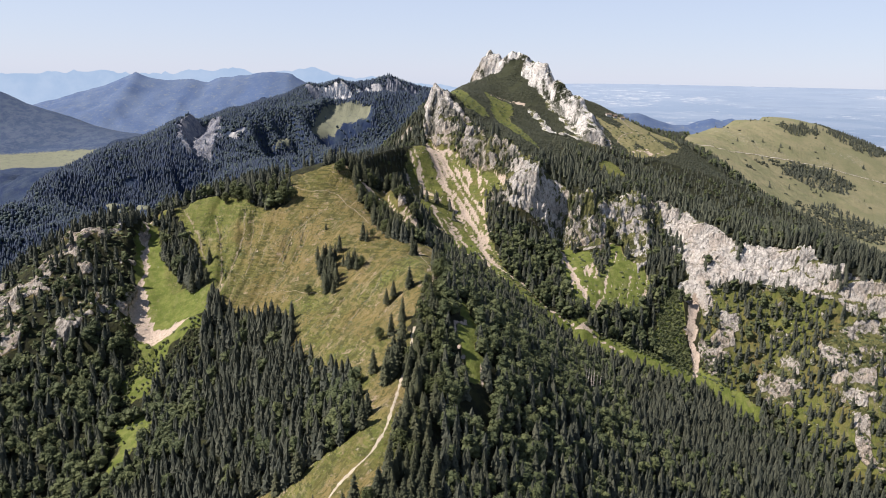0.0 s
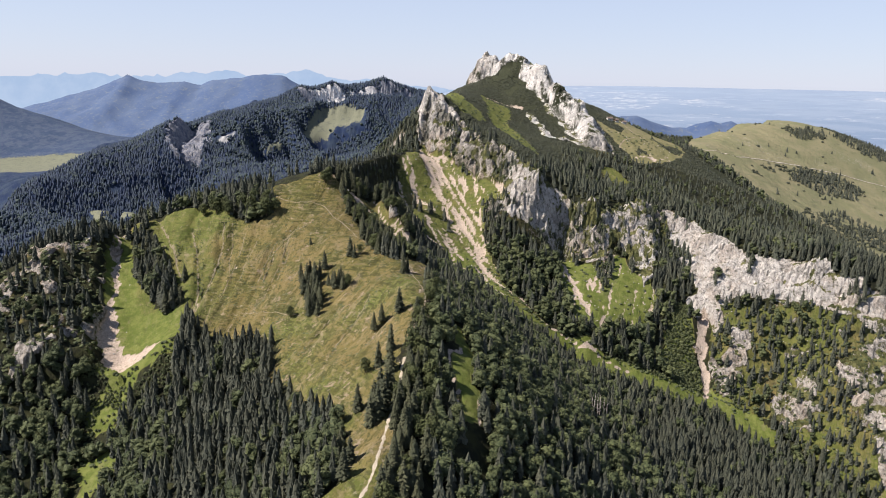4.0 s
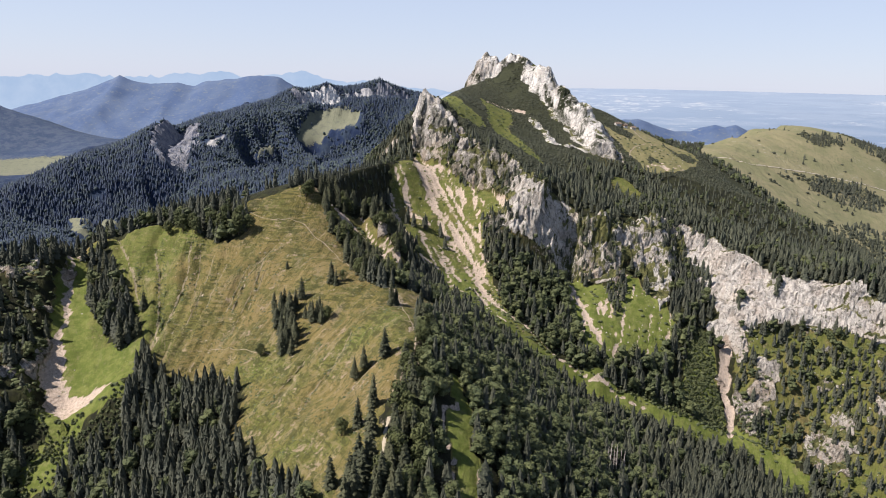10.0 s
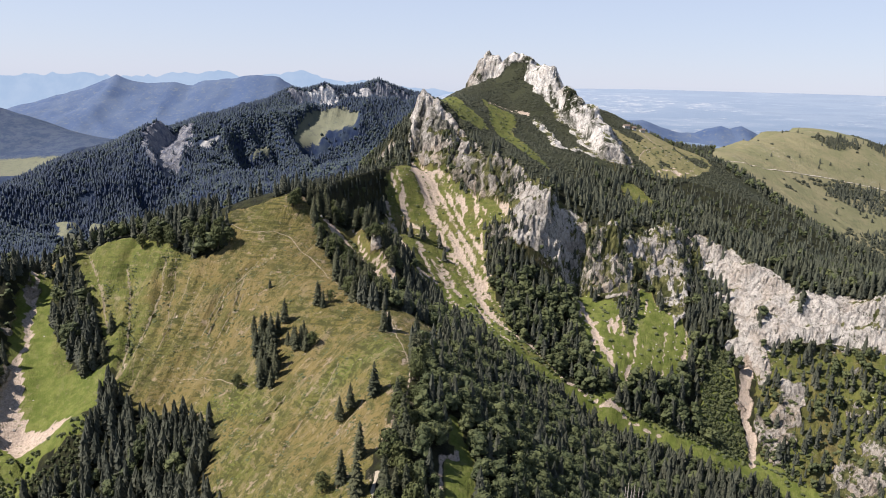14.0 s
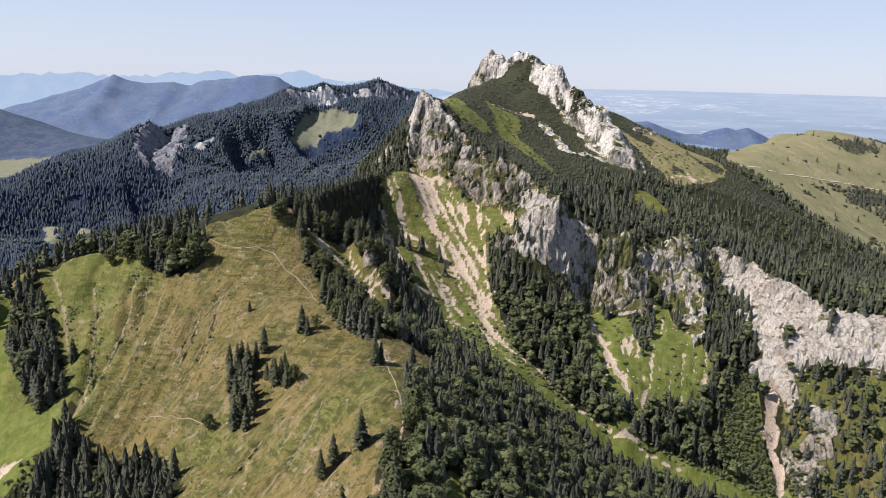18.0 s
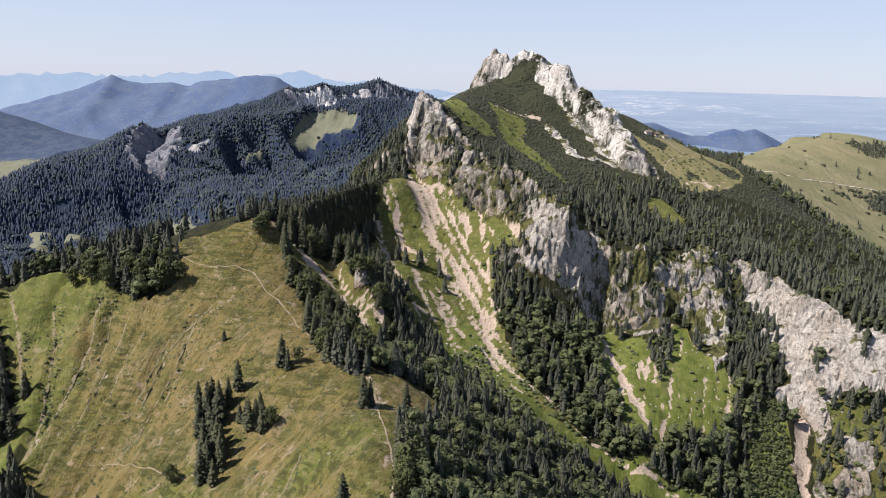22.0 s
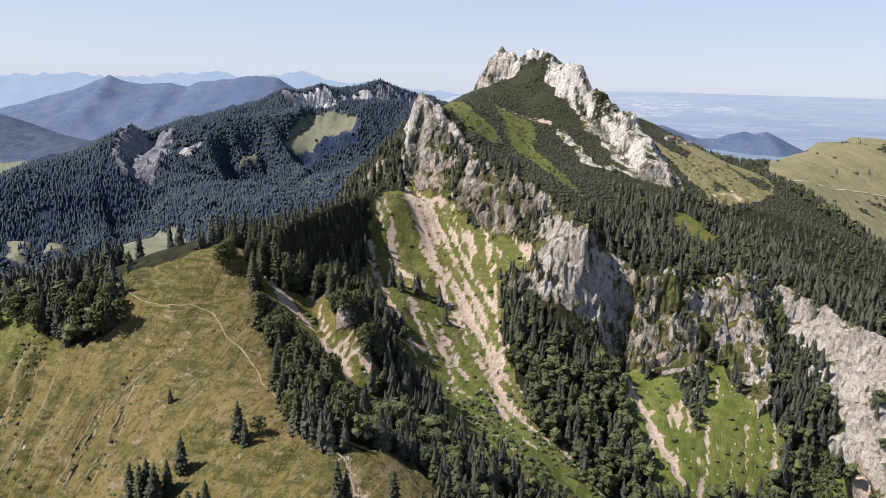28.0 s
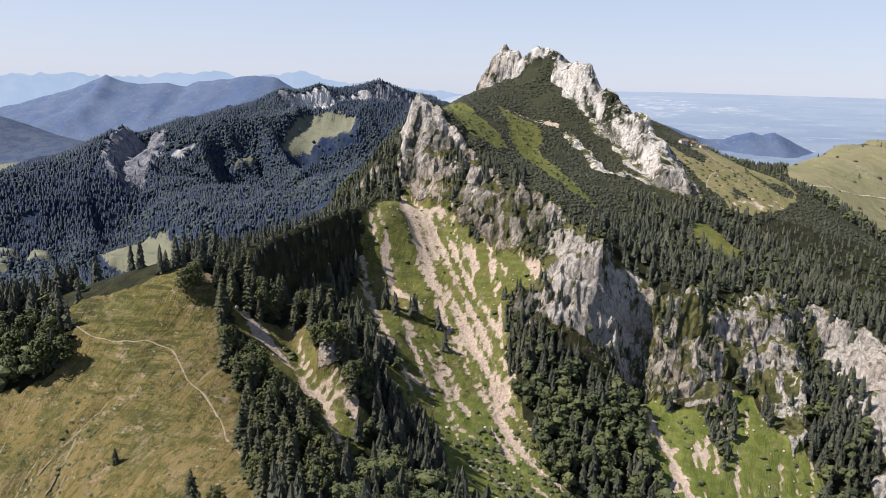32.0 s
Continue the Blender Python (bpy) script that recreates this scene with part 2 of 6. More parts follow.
    # woods and meadows beyond the valley, then the lowland: haze put into their colours
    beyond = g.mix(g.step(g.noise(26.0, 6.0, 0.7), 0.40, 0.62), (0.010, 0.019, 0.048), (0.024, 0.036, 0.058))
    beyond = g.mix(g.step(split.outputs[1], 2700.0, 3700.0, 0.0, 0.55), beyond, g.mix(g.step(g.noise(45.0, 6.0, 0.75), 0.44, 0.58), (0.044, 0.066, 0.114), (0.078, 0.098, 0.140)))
    # the far bluff's shade is painted in as blue-grey rock
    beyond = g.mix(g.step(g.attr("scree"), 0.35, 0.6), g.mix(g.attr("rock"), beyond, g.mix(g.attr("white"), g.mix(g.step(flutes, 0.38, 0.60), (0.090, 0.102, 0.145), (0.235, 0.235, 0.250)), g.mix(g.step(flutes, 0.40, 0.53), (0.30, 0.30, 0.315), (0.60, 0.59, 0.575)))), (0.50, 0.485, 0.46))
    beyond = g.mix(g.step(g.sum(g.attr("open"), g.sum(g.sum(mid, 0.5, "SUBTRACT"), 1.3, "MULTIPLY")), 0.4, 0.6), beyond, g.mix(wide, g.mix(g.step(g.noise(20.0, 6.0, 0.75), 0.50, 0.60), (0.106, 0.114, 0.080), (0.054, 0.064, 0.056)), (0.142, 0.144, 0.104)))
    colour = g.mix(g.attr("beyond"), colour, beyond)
    # lowland fields, their colours shifted to haze blue
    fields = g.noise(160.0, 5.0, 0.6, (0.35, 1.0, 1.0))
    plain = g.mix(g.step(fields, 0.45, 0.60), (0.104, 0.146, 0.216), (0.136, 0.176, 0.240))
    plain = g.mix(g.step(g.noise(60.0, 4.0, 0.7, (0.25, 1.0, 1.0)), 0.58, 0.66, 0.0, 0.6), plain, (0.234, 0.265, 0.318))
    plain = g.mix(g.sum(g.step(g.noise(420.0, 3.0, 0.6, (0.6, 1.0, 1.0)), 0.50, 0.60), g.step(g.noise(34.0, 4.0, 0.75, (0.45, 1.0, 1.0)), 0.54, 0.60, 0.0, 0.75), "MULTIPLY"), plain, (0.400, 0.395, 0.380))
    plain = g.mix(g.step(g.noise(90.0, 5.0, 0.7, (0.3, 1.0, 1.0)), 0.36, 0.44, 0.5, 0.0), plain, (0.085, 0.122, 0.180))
    # more haze painted in: the plain pales towards the horizon
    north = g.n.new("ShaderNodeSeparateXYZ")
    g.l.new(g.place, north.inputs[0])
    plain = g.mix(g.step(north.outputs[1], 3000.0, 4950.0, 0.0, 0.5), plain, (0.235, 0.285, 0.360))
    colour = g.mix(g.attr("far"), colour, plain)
    lumps = g.sum(g.sum(g.sum(g.sum(fine, 0.6, "MULTIPLY"), g.sum(streaks, g.sum(bare, g.step(g.attr("hill"), 0.0, 1.0, 2.2, 0.0), "MULTIPLY"), "MULTIPLY")), g.sum(g.sum(runs, 1.0, "MULTIPLY"), g.sum(scratches, g.step(g.attr("hill"), 0.0, 1.0, 0.5, 0.0), "MULTIPLY"))), g.sum(g.sum(rocky, g.sum(g.sum(flutes, g.sum(grit, 0.6, "MULTIPLY")), g.sum(pits, -0.35, "MULTIPLY")), "MULTIPLY"), 4.6, "MULTIPLY"))
    return g.done(colour, 0.92, lumps, 1.0, 0.12)


def foliage(name, dark, light, tip, size=1.2):
    g = Graph(name)
    colour = g.mix(g.attr("tone"), dark, light)
    colour = g.mix(g.step(g.noise(size * 26.0, 4.0, 0.6), 0.42, 0.60, 0.0, 0.55), colour, g.mix(0.5, dark, (light[0] * 0.75, light[1] * 0.85, light[2] * 1.1)))
    colour = g.mix(g.step(g.noise(size, 3.0, 0.7), 0.45, 0.7, 0.0, 0.6), colour, tip)
    return g.done(colour, 0.75, g.noise(size * 0.6, 3.0), 0.35, 0.2)


def tree_foliage(name, dark, light, tip):
    g = Graph(name)
    r = g.n.new("ShaderNodeObjectInfo").outputs["Random"]
    colour = g.mix(r, dark, light)
    colour = g.mix(g.step(g.noise(1.1, 3.0, 0.7), 0.45, 0.7, 0.0, 0.6), colour, tip)
    return g.done(colour, 0.75, g.noise(0.7, 3.0), 0.3, 0.2)


def speckled(name, a, b, c, size, depth=0.2, roughness=0.9, gloss=0.2):
    g = Graph(name)
    colour = g.mix(g.step(g.noise(size, 5.0, 0.65), 0.36, 0.64), a, b)
    colour = g.mix(g.step(g.noise(size * 0.17, 4.0, 0.7), 0.52, 0.70, 0.0, 0.7), colour, c)
    return g.done(colour, roughness, g.noise(size * 0.3, 5.0, 0.7), depth, gloss)


GROUND = ground_material()
SPRUCE = foliage("spruce_needles", (0.021, 0.026, 0.018), (0.056, 0.060, 0.042), (0.094, 0.095, 0.066))
# the same spruce made lighter: distance haze put into its base colour
HAZED_SPRUCE = foliage("haze_lightened_spruce", (0.026, 0.031, 0.021), (0.062, 0.068, 0.045), (0.098, 0.100, 0.068))
LEAF = foliage("broad_leaves", (0.026, 0.036, 0.015), (0.070, 0.081, 0.034), (0.104, 0.112, 0.046))
PINE = foliage("dwarf_pine_needles", (0.020, 0.024, 0.015), (0.041, 0.044, 0.026), (0.058, 0.059, 0.036))
# far woods: the blue of the haze is put into the leaf colours
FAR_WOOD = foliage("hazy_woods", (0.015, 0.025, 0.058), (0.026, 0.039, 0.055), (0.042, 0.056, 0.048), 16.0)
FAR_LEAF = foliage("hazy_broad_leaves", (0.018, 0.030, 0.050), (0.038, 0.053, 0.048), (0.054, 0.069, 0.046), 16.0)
TREE_SPRUCE = tree_foliage("single_spruce_needles", (0.020, 0.025, 0.014), (0.044, 0.047, 0.024), (0.068, 0.070, 0.036))
TREE_LEAF = tree_foliage("single_broad_leaves", (0.032, 0.042, 0.015), (0.059, 0.067, 0.024), (0.085, 0.091, 0.033))
BARK = speckled("bark", (0.062, 0.046, 0.034), (0.105, 0.083, 0.062), (0.043, 0.034, 0.025), 0.8)
DEADWOOD = speckled("grey_deadwood", (0.277, 0.249, 0.231), (0.389, 0.360, 0.333), (0.184, 0.167, 0.149), 0.8)
STONE = speckled("limestone", (0.223, 0.212, 0.193), (0.336, 0.317, 0.291), (0.149, 0.137, 0.118), 1.5, 0.3)
GRAVEL = speckled("trodden_gravel", (0.175, 0.142, 0.104), (0.232, 0.196, 0.152), (0.118, 0.098, 0.058), 3.0, 0.1)
PALE_GRAVEL = speckled("pale_road_gravel", (0.300, 0.270, 0.225), (0.380, 0.350, 0.300), (0.220, 0.195, 0.150), 2.0, 0.05)
TRAIL_GRAVEL = speckled("ridge_trail_gravel", (0.250, 0.216, 0.165), (0.330, 0.290, 0.232), (0.180, 0.152, 0.105), 2.4, 0.08)
SOIL = speckled("bare_soil", (0.125, 0.103, 0.066), (0.175, 0.148, 0.100), (0.080, 0.070, 0.036), 1.1, 0.05)
WHITEWASH = speckled("whitewashed_wall", (0.399, 0.388, 0.366), (0.444, 0.438, 0.421), (0.343, 0.333, 0.310), 3.0, 0.02)
SHINGLE = speckled("weathered_roof", (0.111, 0.083, 0.066), (0.166, 0.133, 0.111), (0.078, 0.061, 0.050), 1.2, 0.05)
TIMBER = speckled("dark_timber", (0.072, 0.047, 0.028), (0.111, 0.075, 0.047), (0.050, 0.033, 0.022), 0.7, 0.03)
GLASS = speckled("dark_window_pane", (0.017, 0.019, 0.022), (0.028, 0.031, 0.033), (0.017, 0.017, 0.017), 1.0, 0.0, 0.12, 0.5)
# wooded mountains: the haze over them is painted as blue base colour
HAZE_BLUE_HILL = speckled("haze_tinted_wood", (0.046, 0.074, 0.146), (0.064, 0.092, 0.156), (0.110, 0.128, 0.142), 130.0, 4.0)


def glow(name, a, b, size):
    """A glowing backdrop: its emission stands in for the bright haze before it."""
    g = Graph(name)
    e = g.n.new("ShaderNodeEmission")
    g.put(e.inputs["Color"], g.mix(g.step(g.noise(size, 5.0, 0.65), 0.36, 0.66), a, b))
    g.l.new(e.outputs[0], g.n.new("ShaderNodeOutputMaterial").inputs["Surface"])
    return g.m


PALE_RANGE = glow("pale_range_haze_glow", (0.200, 0.262, 0.368), (0.228, 0.285, 0.385), 150.0)
# -- land: the lie of the ground, from its ridges, valleys and cliff lines --
TABLE = np.random.RandomState(7).rand(256, 256)


def grain(x, y):
    """Smooth value noise of about -1 to 1, one cell a metre."""
    xi, yi = np.floor(x).astype(int), np.floor(y).astype(int)
    u, v = x - xi, y - yi
    u, v = u * u * u * (u * (u * 6 - 15) + 10), v * v * v * (v * (v * 6 - 15) + 10)
    a, b = TABLE[xi & 255, yi & 255], TABLE[(xi + 1) & 255, yi & 255]
    c, d = TABLE[xi & 255, (yi + 1) & 255], TABLE[(xi + 1) & 255, (yi + 1) & 255]
    return 2 * ((a * (1 - u) + b * u) * (1 - v) + (c * (1 - u) + d * u) * v) - 1


def rough(x, y, size, octaves=4, sharp=False):
    """Fractal noise with features of that size in metres; sharp gives creased ridges."""
    total, weight, amount = 0.0, 0.0, 1.0
    for k in range(octaves):
        n = grain(x / size + 17.3 * k, y / size - 9.1 * k)
        total, weight = total + amount * ((1 - 2 * np.abs(n)) if sharp else n), weight + amount
        amount, size = amount * 0.5, size * 0.48
    return total / weight


def line_distance(x, y, line):
    """Distance in plan to a line, how far along it (0 to 1), and on which side (+ left)."""
    best, along, side = np.full(np.shape(x), 1e9), np.zeros(np.shape(x)), np.zeros(np.shape(x))
    p = [q[:2] for q in line]
    for k in range(len(p) - 1):
        (ax, ay), (bx, by) = p[k], p[k + 1]
        dx, dy = bx - ax, by - ay
        t = np.clip(((x - ax) * dx + (y - ay) * dy) / (dx * dx + dy * dy), 0, 1)
        d = np.hypot(x - ax - t * dx, y - ay - t * dy)
        near = d < best
        best, along = np.where(near, d, best), np.where(near, (k + t) / (len(p) - 1), along)
        side = np.where(near, np.sign(dx * (y - ay) - dy * (x - ax)), side)
    return best, along, side


def inside(x, y, outline):
    """Whether a place lies inside an outline in plan."""
    odd = np.zeros(np.shape(x), bool)
    for (ax, ay), (bx, by) in zip(outline, outline[1:] + outline[:1]):
        if ay != by:
            odd ^= ((ay > y) != (by > y)) & (x < (bx - ax) * (y - ay) / (by - ay) + ax)
    return odd


FORMS = []


def form(*points):
    FORMS.append(points)
    return list(points)


# the pasture ridge under the camera's way
spine = form((-45, 150, 110), (-34, 280, 165), (-30, 350, 188), (-26, 417, 208), (-12, 480, 224), (-6, 530, 238), (-6, 573, 250), (-14, 640, 247),
             (-23, 696, 250), (-58, 718, 256), (-80, 748, 265), (-108, 785, 287), (-104, 808, 304))
crest_west = form((-104, 808, 304), (-130, 797, 297), (-160, 786, 287), (-205, 786, 276), (-248, 786, 268), (-290, 786, 252), (-312, 745, 243),
                  (-340, 712, 238), (-380, 698, 222), (-405, 690, 196), (-480, 640, 150), (-600, 560, 80))
pasture = form((-60, 640, 236), (-105, 718, 254), (-150, 722, 247), (-200, 722, 231), (-245, 705, 212))
pasture_foot = form((-50, 560, 222), (-94, 627, 217), (-140, 635, 200), (-175, 645, 192), (-212, 630, 188))
west_flank = form((-58, 452, 196), (-110, 500, 180), (-150, 560, 170), (-190, 590, 160))
west_flank_low = form((-90, 330, 150), (-140, 400, 130), (-180, 470, 125), (-215, 540, 128))
west_valley = form((-300, 776, 241), (-270, 710, 208), (-252, 648, 170), (-237, 614, 158), (-254, 576, 128), (-275, 520, 98), (-300, 450, 64),
                   (-330, 350, 25), (-370, 180, -40))
west_hill = form((-305, 640, 190), (-361, 650, 196), (-353, 600, 152), (-310, 570, 128))
west_hill_low = form((-340, 500, 92), (-400, 560, 120), (-470, 520, 95), (-430, 400, 40))
# the wooded spur from the pasture's top to the great gully
spur = form((-104, 808, 304), (-76, 850, 297), (-54, 920, 300), (-42, 985, 307), (-16, 1062, 302))
spur_edge = [(-98, 818), (-93, 850), (-84, 900), (-72, 940), (-62, 985), (-40, 1040)]
side_rib = [(-70, 846), (-46, 820), (-36, 804), (-22, 788), (-4, 770)]
spur_flank = form((-62, 812, 272), (-45, 845, 262), (-26, 905, 252), (-16, 930, 247), (-8, 985, 262))
spur_foot = form((-40, 745, 248), (-20, 760, 234), (0, 800, 222), (12, 850, 208), (24, 905, 214))
gully = form((-10, 1058, 299), (4, 1015, 272), (24, 975, 246), (38, 945, 226), (47, 900, 206), (57, 845, 188))
stream = form((57, 845, 188), (88, 815, 168), (146, 800, 127), (200, 795, 108), (251, 790, 90), (294, 798, 75), (345, 755, 48), (400, 695, 18),
              (480, 630, -12), (620, 540, -50))
east_flank_top = form((24, 420, 186), (35, 488, 209), (27, 559, 229), (10, 620, 236), (0, 690, 238))
east_flank = form((60, 420, 158), (80, 500, 168), (75, 570, 182), (70, 640, 184), (65, 710, 190), (50, 770, 196))
east_flank_low = form((120, 400, 100), (160, 500, 96), (160, 600, 112), (150, 722, 118), (120, 760, 135))
east_valley = form((200, 300, 20), (260, 450, 30), (300, 600, 45), (300, 700, 60))
# the rock nose with its pinnacle, and the cliffs that hang from it
nose = form((-12, 1130, 371), (8, 1108, 358), (30, 1085, 338), (53, 1058, 321), (92, 1016, 311), (112, 985, 294), (122, 964, 282), (140, 974, 262), (155, 980, 256), (186, 972, 253),
            (225, 990, 249), (258, 996, 250), (284, 1014, 249))
pinnacle_west = form((-16, 1128, 366), (-45, 1110, 325), (-75, 1110, 285), (-140, 1120, 225))
nose_face = form((-14, 1092, 330), (6, 1072, 318), (28, 1045, 296), (52, 1020, 284), (78, 985, 272))
nose_foot = form((-11, 1066, 301), (14, 1040, 284), (40, 990, 255), (70, 962, 250), (90, 942, 230), (108, 934, 216), (128, 940, 206), (146, 950, 196), (154, 944, 190),
                 (185, 936, 196), (217, 955, 208), (240, 950, 200), (266, 940, 194), (290, 955, 200))
cliff_meadow = form((146, 905, 184), (180, 915, 186), (219, 910, 180), (250, 905, 172), (275, 890, 160))
cliff_meadow_low = form((100, 880, 192), (128, 862, 168), (165, 815, 146), (206, 818, 124), (248, 822, 105))
# the white wall and the wooded shoulder behind it
wall_top = form((290, 1008, 246), (307, 992, 240), (330, 962, 225), (359, 932, 209), (395, 908, 207), (432, 890, 209), (462, 868, 196), (502, 852, 178),
                (580, 820, 160), (700, 760, 130))
wall_foot = form((284, 972, 208), (296, 925, 184), (312, 880, 158), (348, 880, 166), (385, 878, 170), (412, 869, 171), (450, 842, 158), (498, 815, 134),
                 (570, 780, 115))
below_wall = form((298, 880, 141), (320, 835, 118), (372, 800, 84), (391, 850, 142), (433, 785, 110), (470, 740, 75), (560, 680, 40))
slot = form((292, 868, 144), (294, 840, 110), (294, 805, 77))
shoulder = form((284, 1014, 249), (276, 1140, 276), (330, 1180, 280), (395, 1290, 296), (414, 1312, 292), (466, 1212, 247), (502, 1122, 220), (531, 1052, 194),
                (567, 982, 172), (680, 880, 130))
shoulder_mid = form((320, 1050, 246), (380, 1010, 226), (440, 960, 212))
# the grassy head above the nose and the limestone crest of the summit
grass_head = form((-12, 1130, 371), (8, 1180, 371), (15, 1250, 372), (35, 1340, 380), (49, 1420, 387), (68, 1466, 392))
crest_rock = form((72, 1470, 400), (100, 1470, 411), (135, 1452, 416), (156, 1436, 412), (172, 1392, 393), (196, 1350, 366), (226, 1290, 338), (238, 1206, 304))
crest_face = form((95, 1425, 395), (110, 1336, 360), (150, 1320, 352), (176, 1290, 336), (200, 1240, 318), (232, 1186, 304))
crest_back = form((90, 1530, 400), (150, 1510, 400), (225, 1430, 372), (285, 1420, 352), (351, 1480, 322), (387, 1400, 302), (414, 1312, 293))
bowl = form((60, 1120, 338), (90, 1180, 335), (120, 1240, 336), (150, 1180, 318), (200, 1150, 302), (240, 1130, 285), (160, 1060, 290), (210, 1050, 266))
head_west = form((-70, 1250, 300), (-40, 1400, 320), (-160, 1250, 220), (-120, 1450, 235))
# the green hill in the north
hill = form((440, 1390, 288), (470, 1402, 293), (540, 1540, 309), (618, 1642, 319), (718, 1742, 322), (834, 1742, 305), (953, 1650, 260), (1150, 1560, 190))
hill_flank = form((480, 1300, 262), (560, 1330, 245), (644, 1368, 234), (760, 1400, 215), (900, 1400, 185))
hill_foot = form((540, 1180, 205), (620, 1160, 175), (720, 1120, 140), (900, 1050, 90))
hill_back = form((560, 1750, 255), (700, 1900, 240), (900, 1950, 200), (430, 1620, 240))
north_low = form((800, 700, 20), (1000, 600, -60), (1400, 900, -60), (1500, 1500, 40))
# the deep valley behind and the long wooded ridge beyond it
back_valley = form((-1100, 700, -120), (-800, 950, -60), (-520, 1150, 20), (-330, 1350, 90), (-200, 1600, 150), (-120, 1850, 175), (-60, 2150, 200))
back_slope = form((-420, 900, 120), (-260, 980, 160), (-150, 1000, 210))
far_foot = form((-1300, 1450, -60), (-900, 1550, 30), (-745, 1815, 112), (-520, 2000, 125), (-310, 2440, 140), (-150, 2500, 190))
far_ridge = form((-1250, 1300, 20), (-847, 1500, 125), (-866, 1750, 155), (-810, 1900, 190), (-781, 2050, 214), (-723, 2200, 246), (-648, 2400, 274),
                 (-558, 2550, 298), (-472, 2750, 352), (-377, 2850, 368), (-199, 2950, 388), (-94, 3000, 350), (15, 3050, 326), (250, 3200, 250))
far_face = form((-650, 1985, 190), (-570, 2290, 232), (-430, 2600, 270), (-370, 2760, 312), (-254, 2850, 318), (-120, 2850, 290))
far_alp = form((-310, 2618, 268), (-230, 2560, 250), (-60, 2450, 250), (60, 2300, 240))
far_back = form((-1150, 2100, 40), (-1000, 2500, 60), (-800, 3000, 120), (-400, 3400, 180), (0, 3600, 150))
# the outer valley, the western mountain and the plain
outer_valley = form((-1950, 2900, -40), (-1709, 3436, -7), (-1450, 3400, 20), (-1250, 3600, 60), (-1000, 4000, 60))
outer_mountain = form((-2700, 4000, 400), (-2255, 4000, 262), (-2090, 4000, 200), (-1792, 3900, 112), (-1451, 3720, 45))
outer_back = form((-2700, 4450, 150), (-2255, 4350, 60), (-1700, 4300, 20), (-1250, 4300, 20), (-800, 4300, 60))
outer_foot = form((-2700, 3500, 60), (-2150, 3650, 60), (-1850, 3620, 20))
plain_near = form((300, 2100, 120), (800, 2400, 40), (1500, 2300, 20), (2500, 2000, 0))
plain_mid = form((300, 4000, 225), (900, 4000, 228), (1600, 4000, 228), (2600, 4000, 220))
plain_far = form((-2800, 4930, 60), (-1000, 4930, 120), (300, 4930, 350), (1200, 4930, 367), (3400, 4930, 367))
low_gap = form((-1350, 2300, -80), (-1250, 2900, -20), (-1150, 3400, 10))
south = form((-600, -600, -120), (-150, -600, 60), (400, -600, -100))
south_east = form((1000, 0, -110), (1600, 500, -90), (2600, 900, -50))
south_west = form((-1000, 0, -150), (-1600, 700, -150), (-2400, 1500, -100))


def spread(points):
    out = []
    for a, b in zip(points, points[1:]):
        step = 22.0 if max(abs(a[0]), abs(b[0])) < 700 and max(a[1], b[1]) < 1500 else 110.0
        n = max(1, int(math.dist(a[:2], b[:2]) / step))
        out += [tuple(p + (q - p) * k / n for p, q in zip(a, b)) for k in range(n)]
    return out + [points[-1]]


SUPPORT = {(round(p[0]), round(p[1])): p for points in FORMS for p in spread(points)}
SUPPORT = np.array(list(SUPPORT.values()))


def cone(dx, dy):
    return -np.sqrt(dx * dx + dy * dy + 9.0)


def solve_land():
    x, y, z = SUPPORT.T
    n = len(x)
    a = np.zeros((n + 3, n + 3))
    a[:n, :n] = cone(x[:, None] - x, y[:, None] - y) - np.eye(n) * 1.5
    a[:n, n], a[:n, n + 1], a[:n, n + 2] = 1, x / 1000, y / 1000
    a[n:, :n] = a[:n, n:].T
    return np.linalg.solve(a, np.concatenate([z, np.zeros(3)]))


WEIGHTS = solve_land()


def smooth_land(x, y):
    """The bare height without small relief."""
    shape, x, y = np.shape(x), np.ravel(x).astype(float), np.ravel(y).astype(float)
    out, n = np.empty(len(x)), len(SUPPORT)
    for k in range(0, len(x), 20000):
        px, py = x[k:k + 20000], y[k:k + 20000]
        out[k:k + 20000] = cone(px[:, None] - SUPPORT[:, 0], py[:, None] - SUPPORT[:, 1]) @ WEIGHTS[:n] + WEIGHTS[n] + WEIGHTS[n + 1] * px / 1000 + WEIGHTS[n + 2] * py / 1000
    return out.reshape(shape)
# -- end of land --


def stops(start, fine_from, fine_to, end, fine, grow):
    """Coordinates that are fine in the middle and widen outwards."""
    mid = list(np.arange(fine_from, fine_to + 0.1, fine))
    out, step = mid[-1], fine
    while out < end:
        step *= grow
        out = min(out + step, end)
        mid.append(out)
    low, step = mid[0], fine
    while low > start:
        step *= grow
        low = max(low - step, start)
        mid.insert(0, low)
    return np.array(mid)


XS = stops(-3300, -420, 540, 3600, 2.5, 1.028)
YS = np.concatenate([stops(-900, 340, 1110, 1110, 2.5, 1.12), stops(1113.0, 1113.0, 1520, 4960, 3.2, 1.013)])
GX, GY = np.meshgrid(XS, YS, indexing="ij")
SMOOTH = smooth_land(GX, GY)
SLOPE = np.hypot(*np.gradient(SMOOTH, XS, YS))

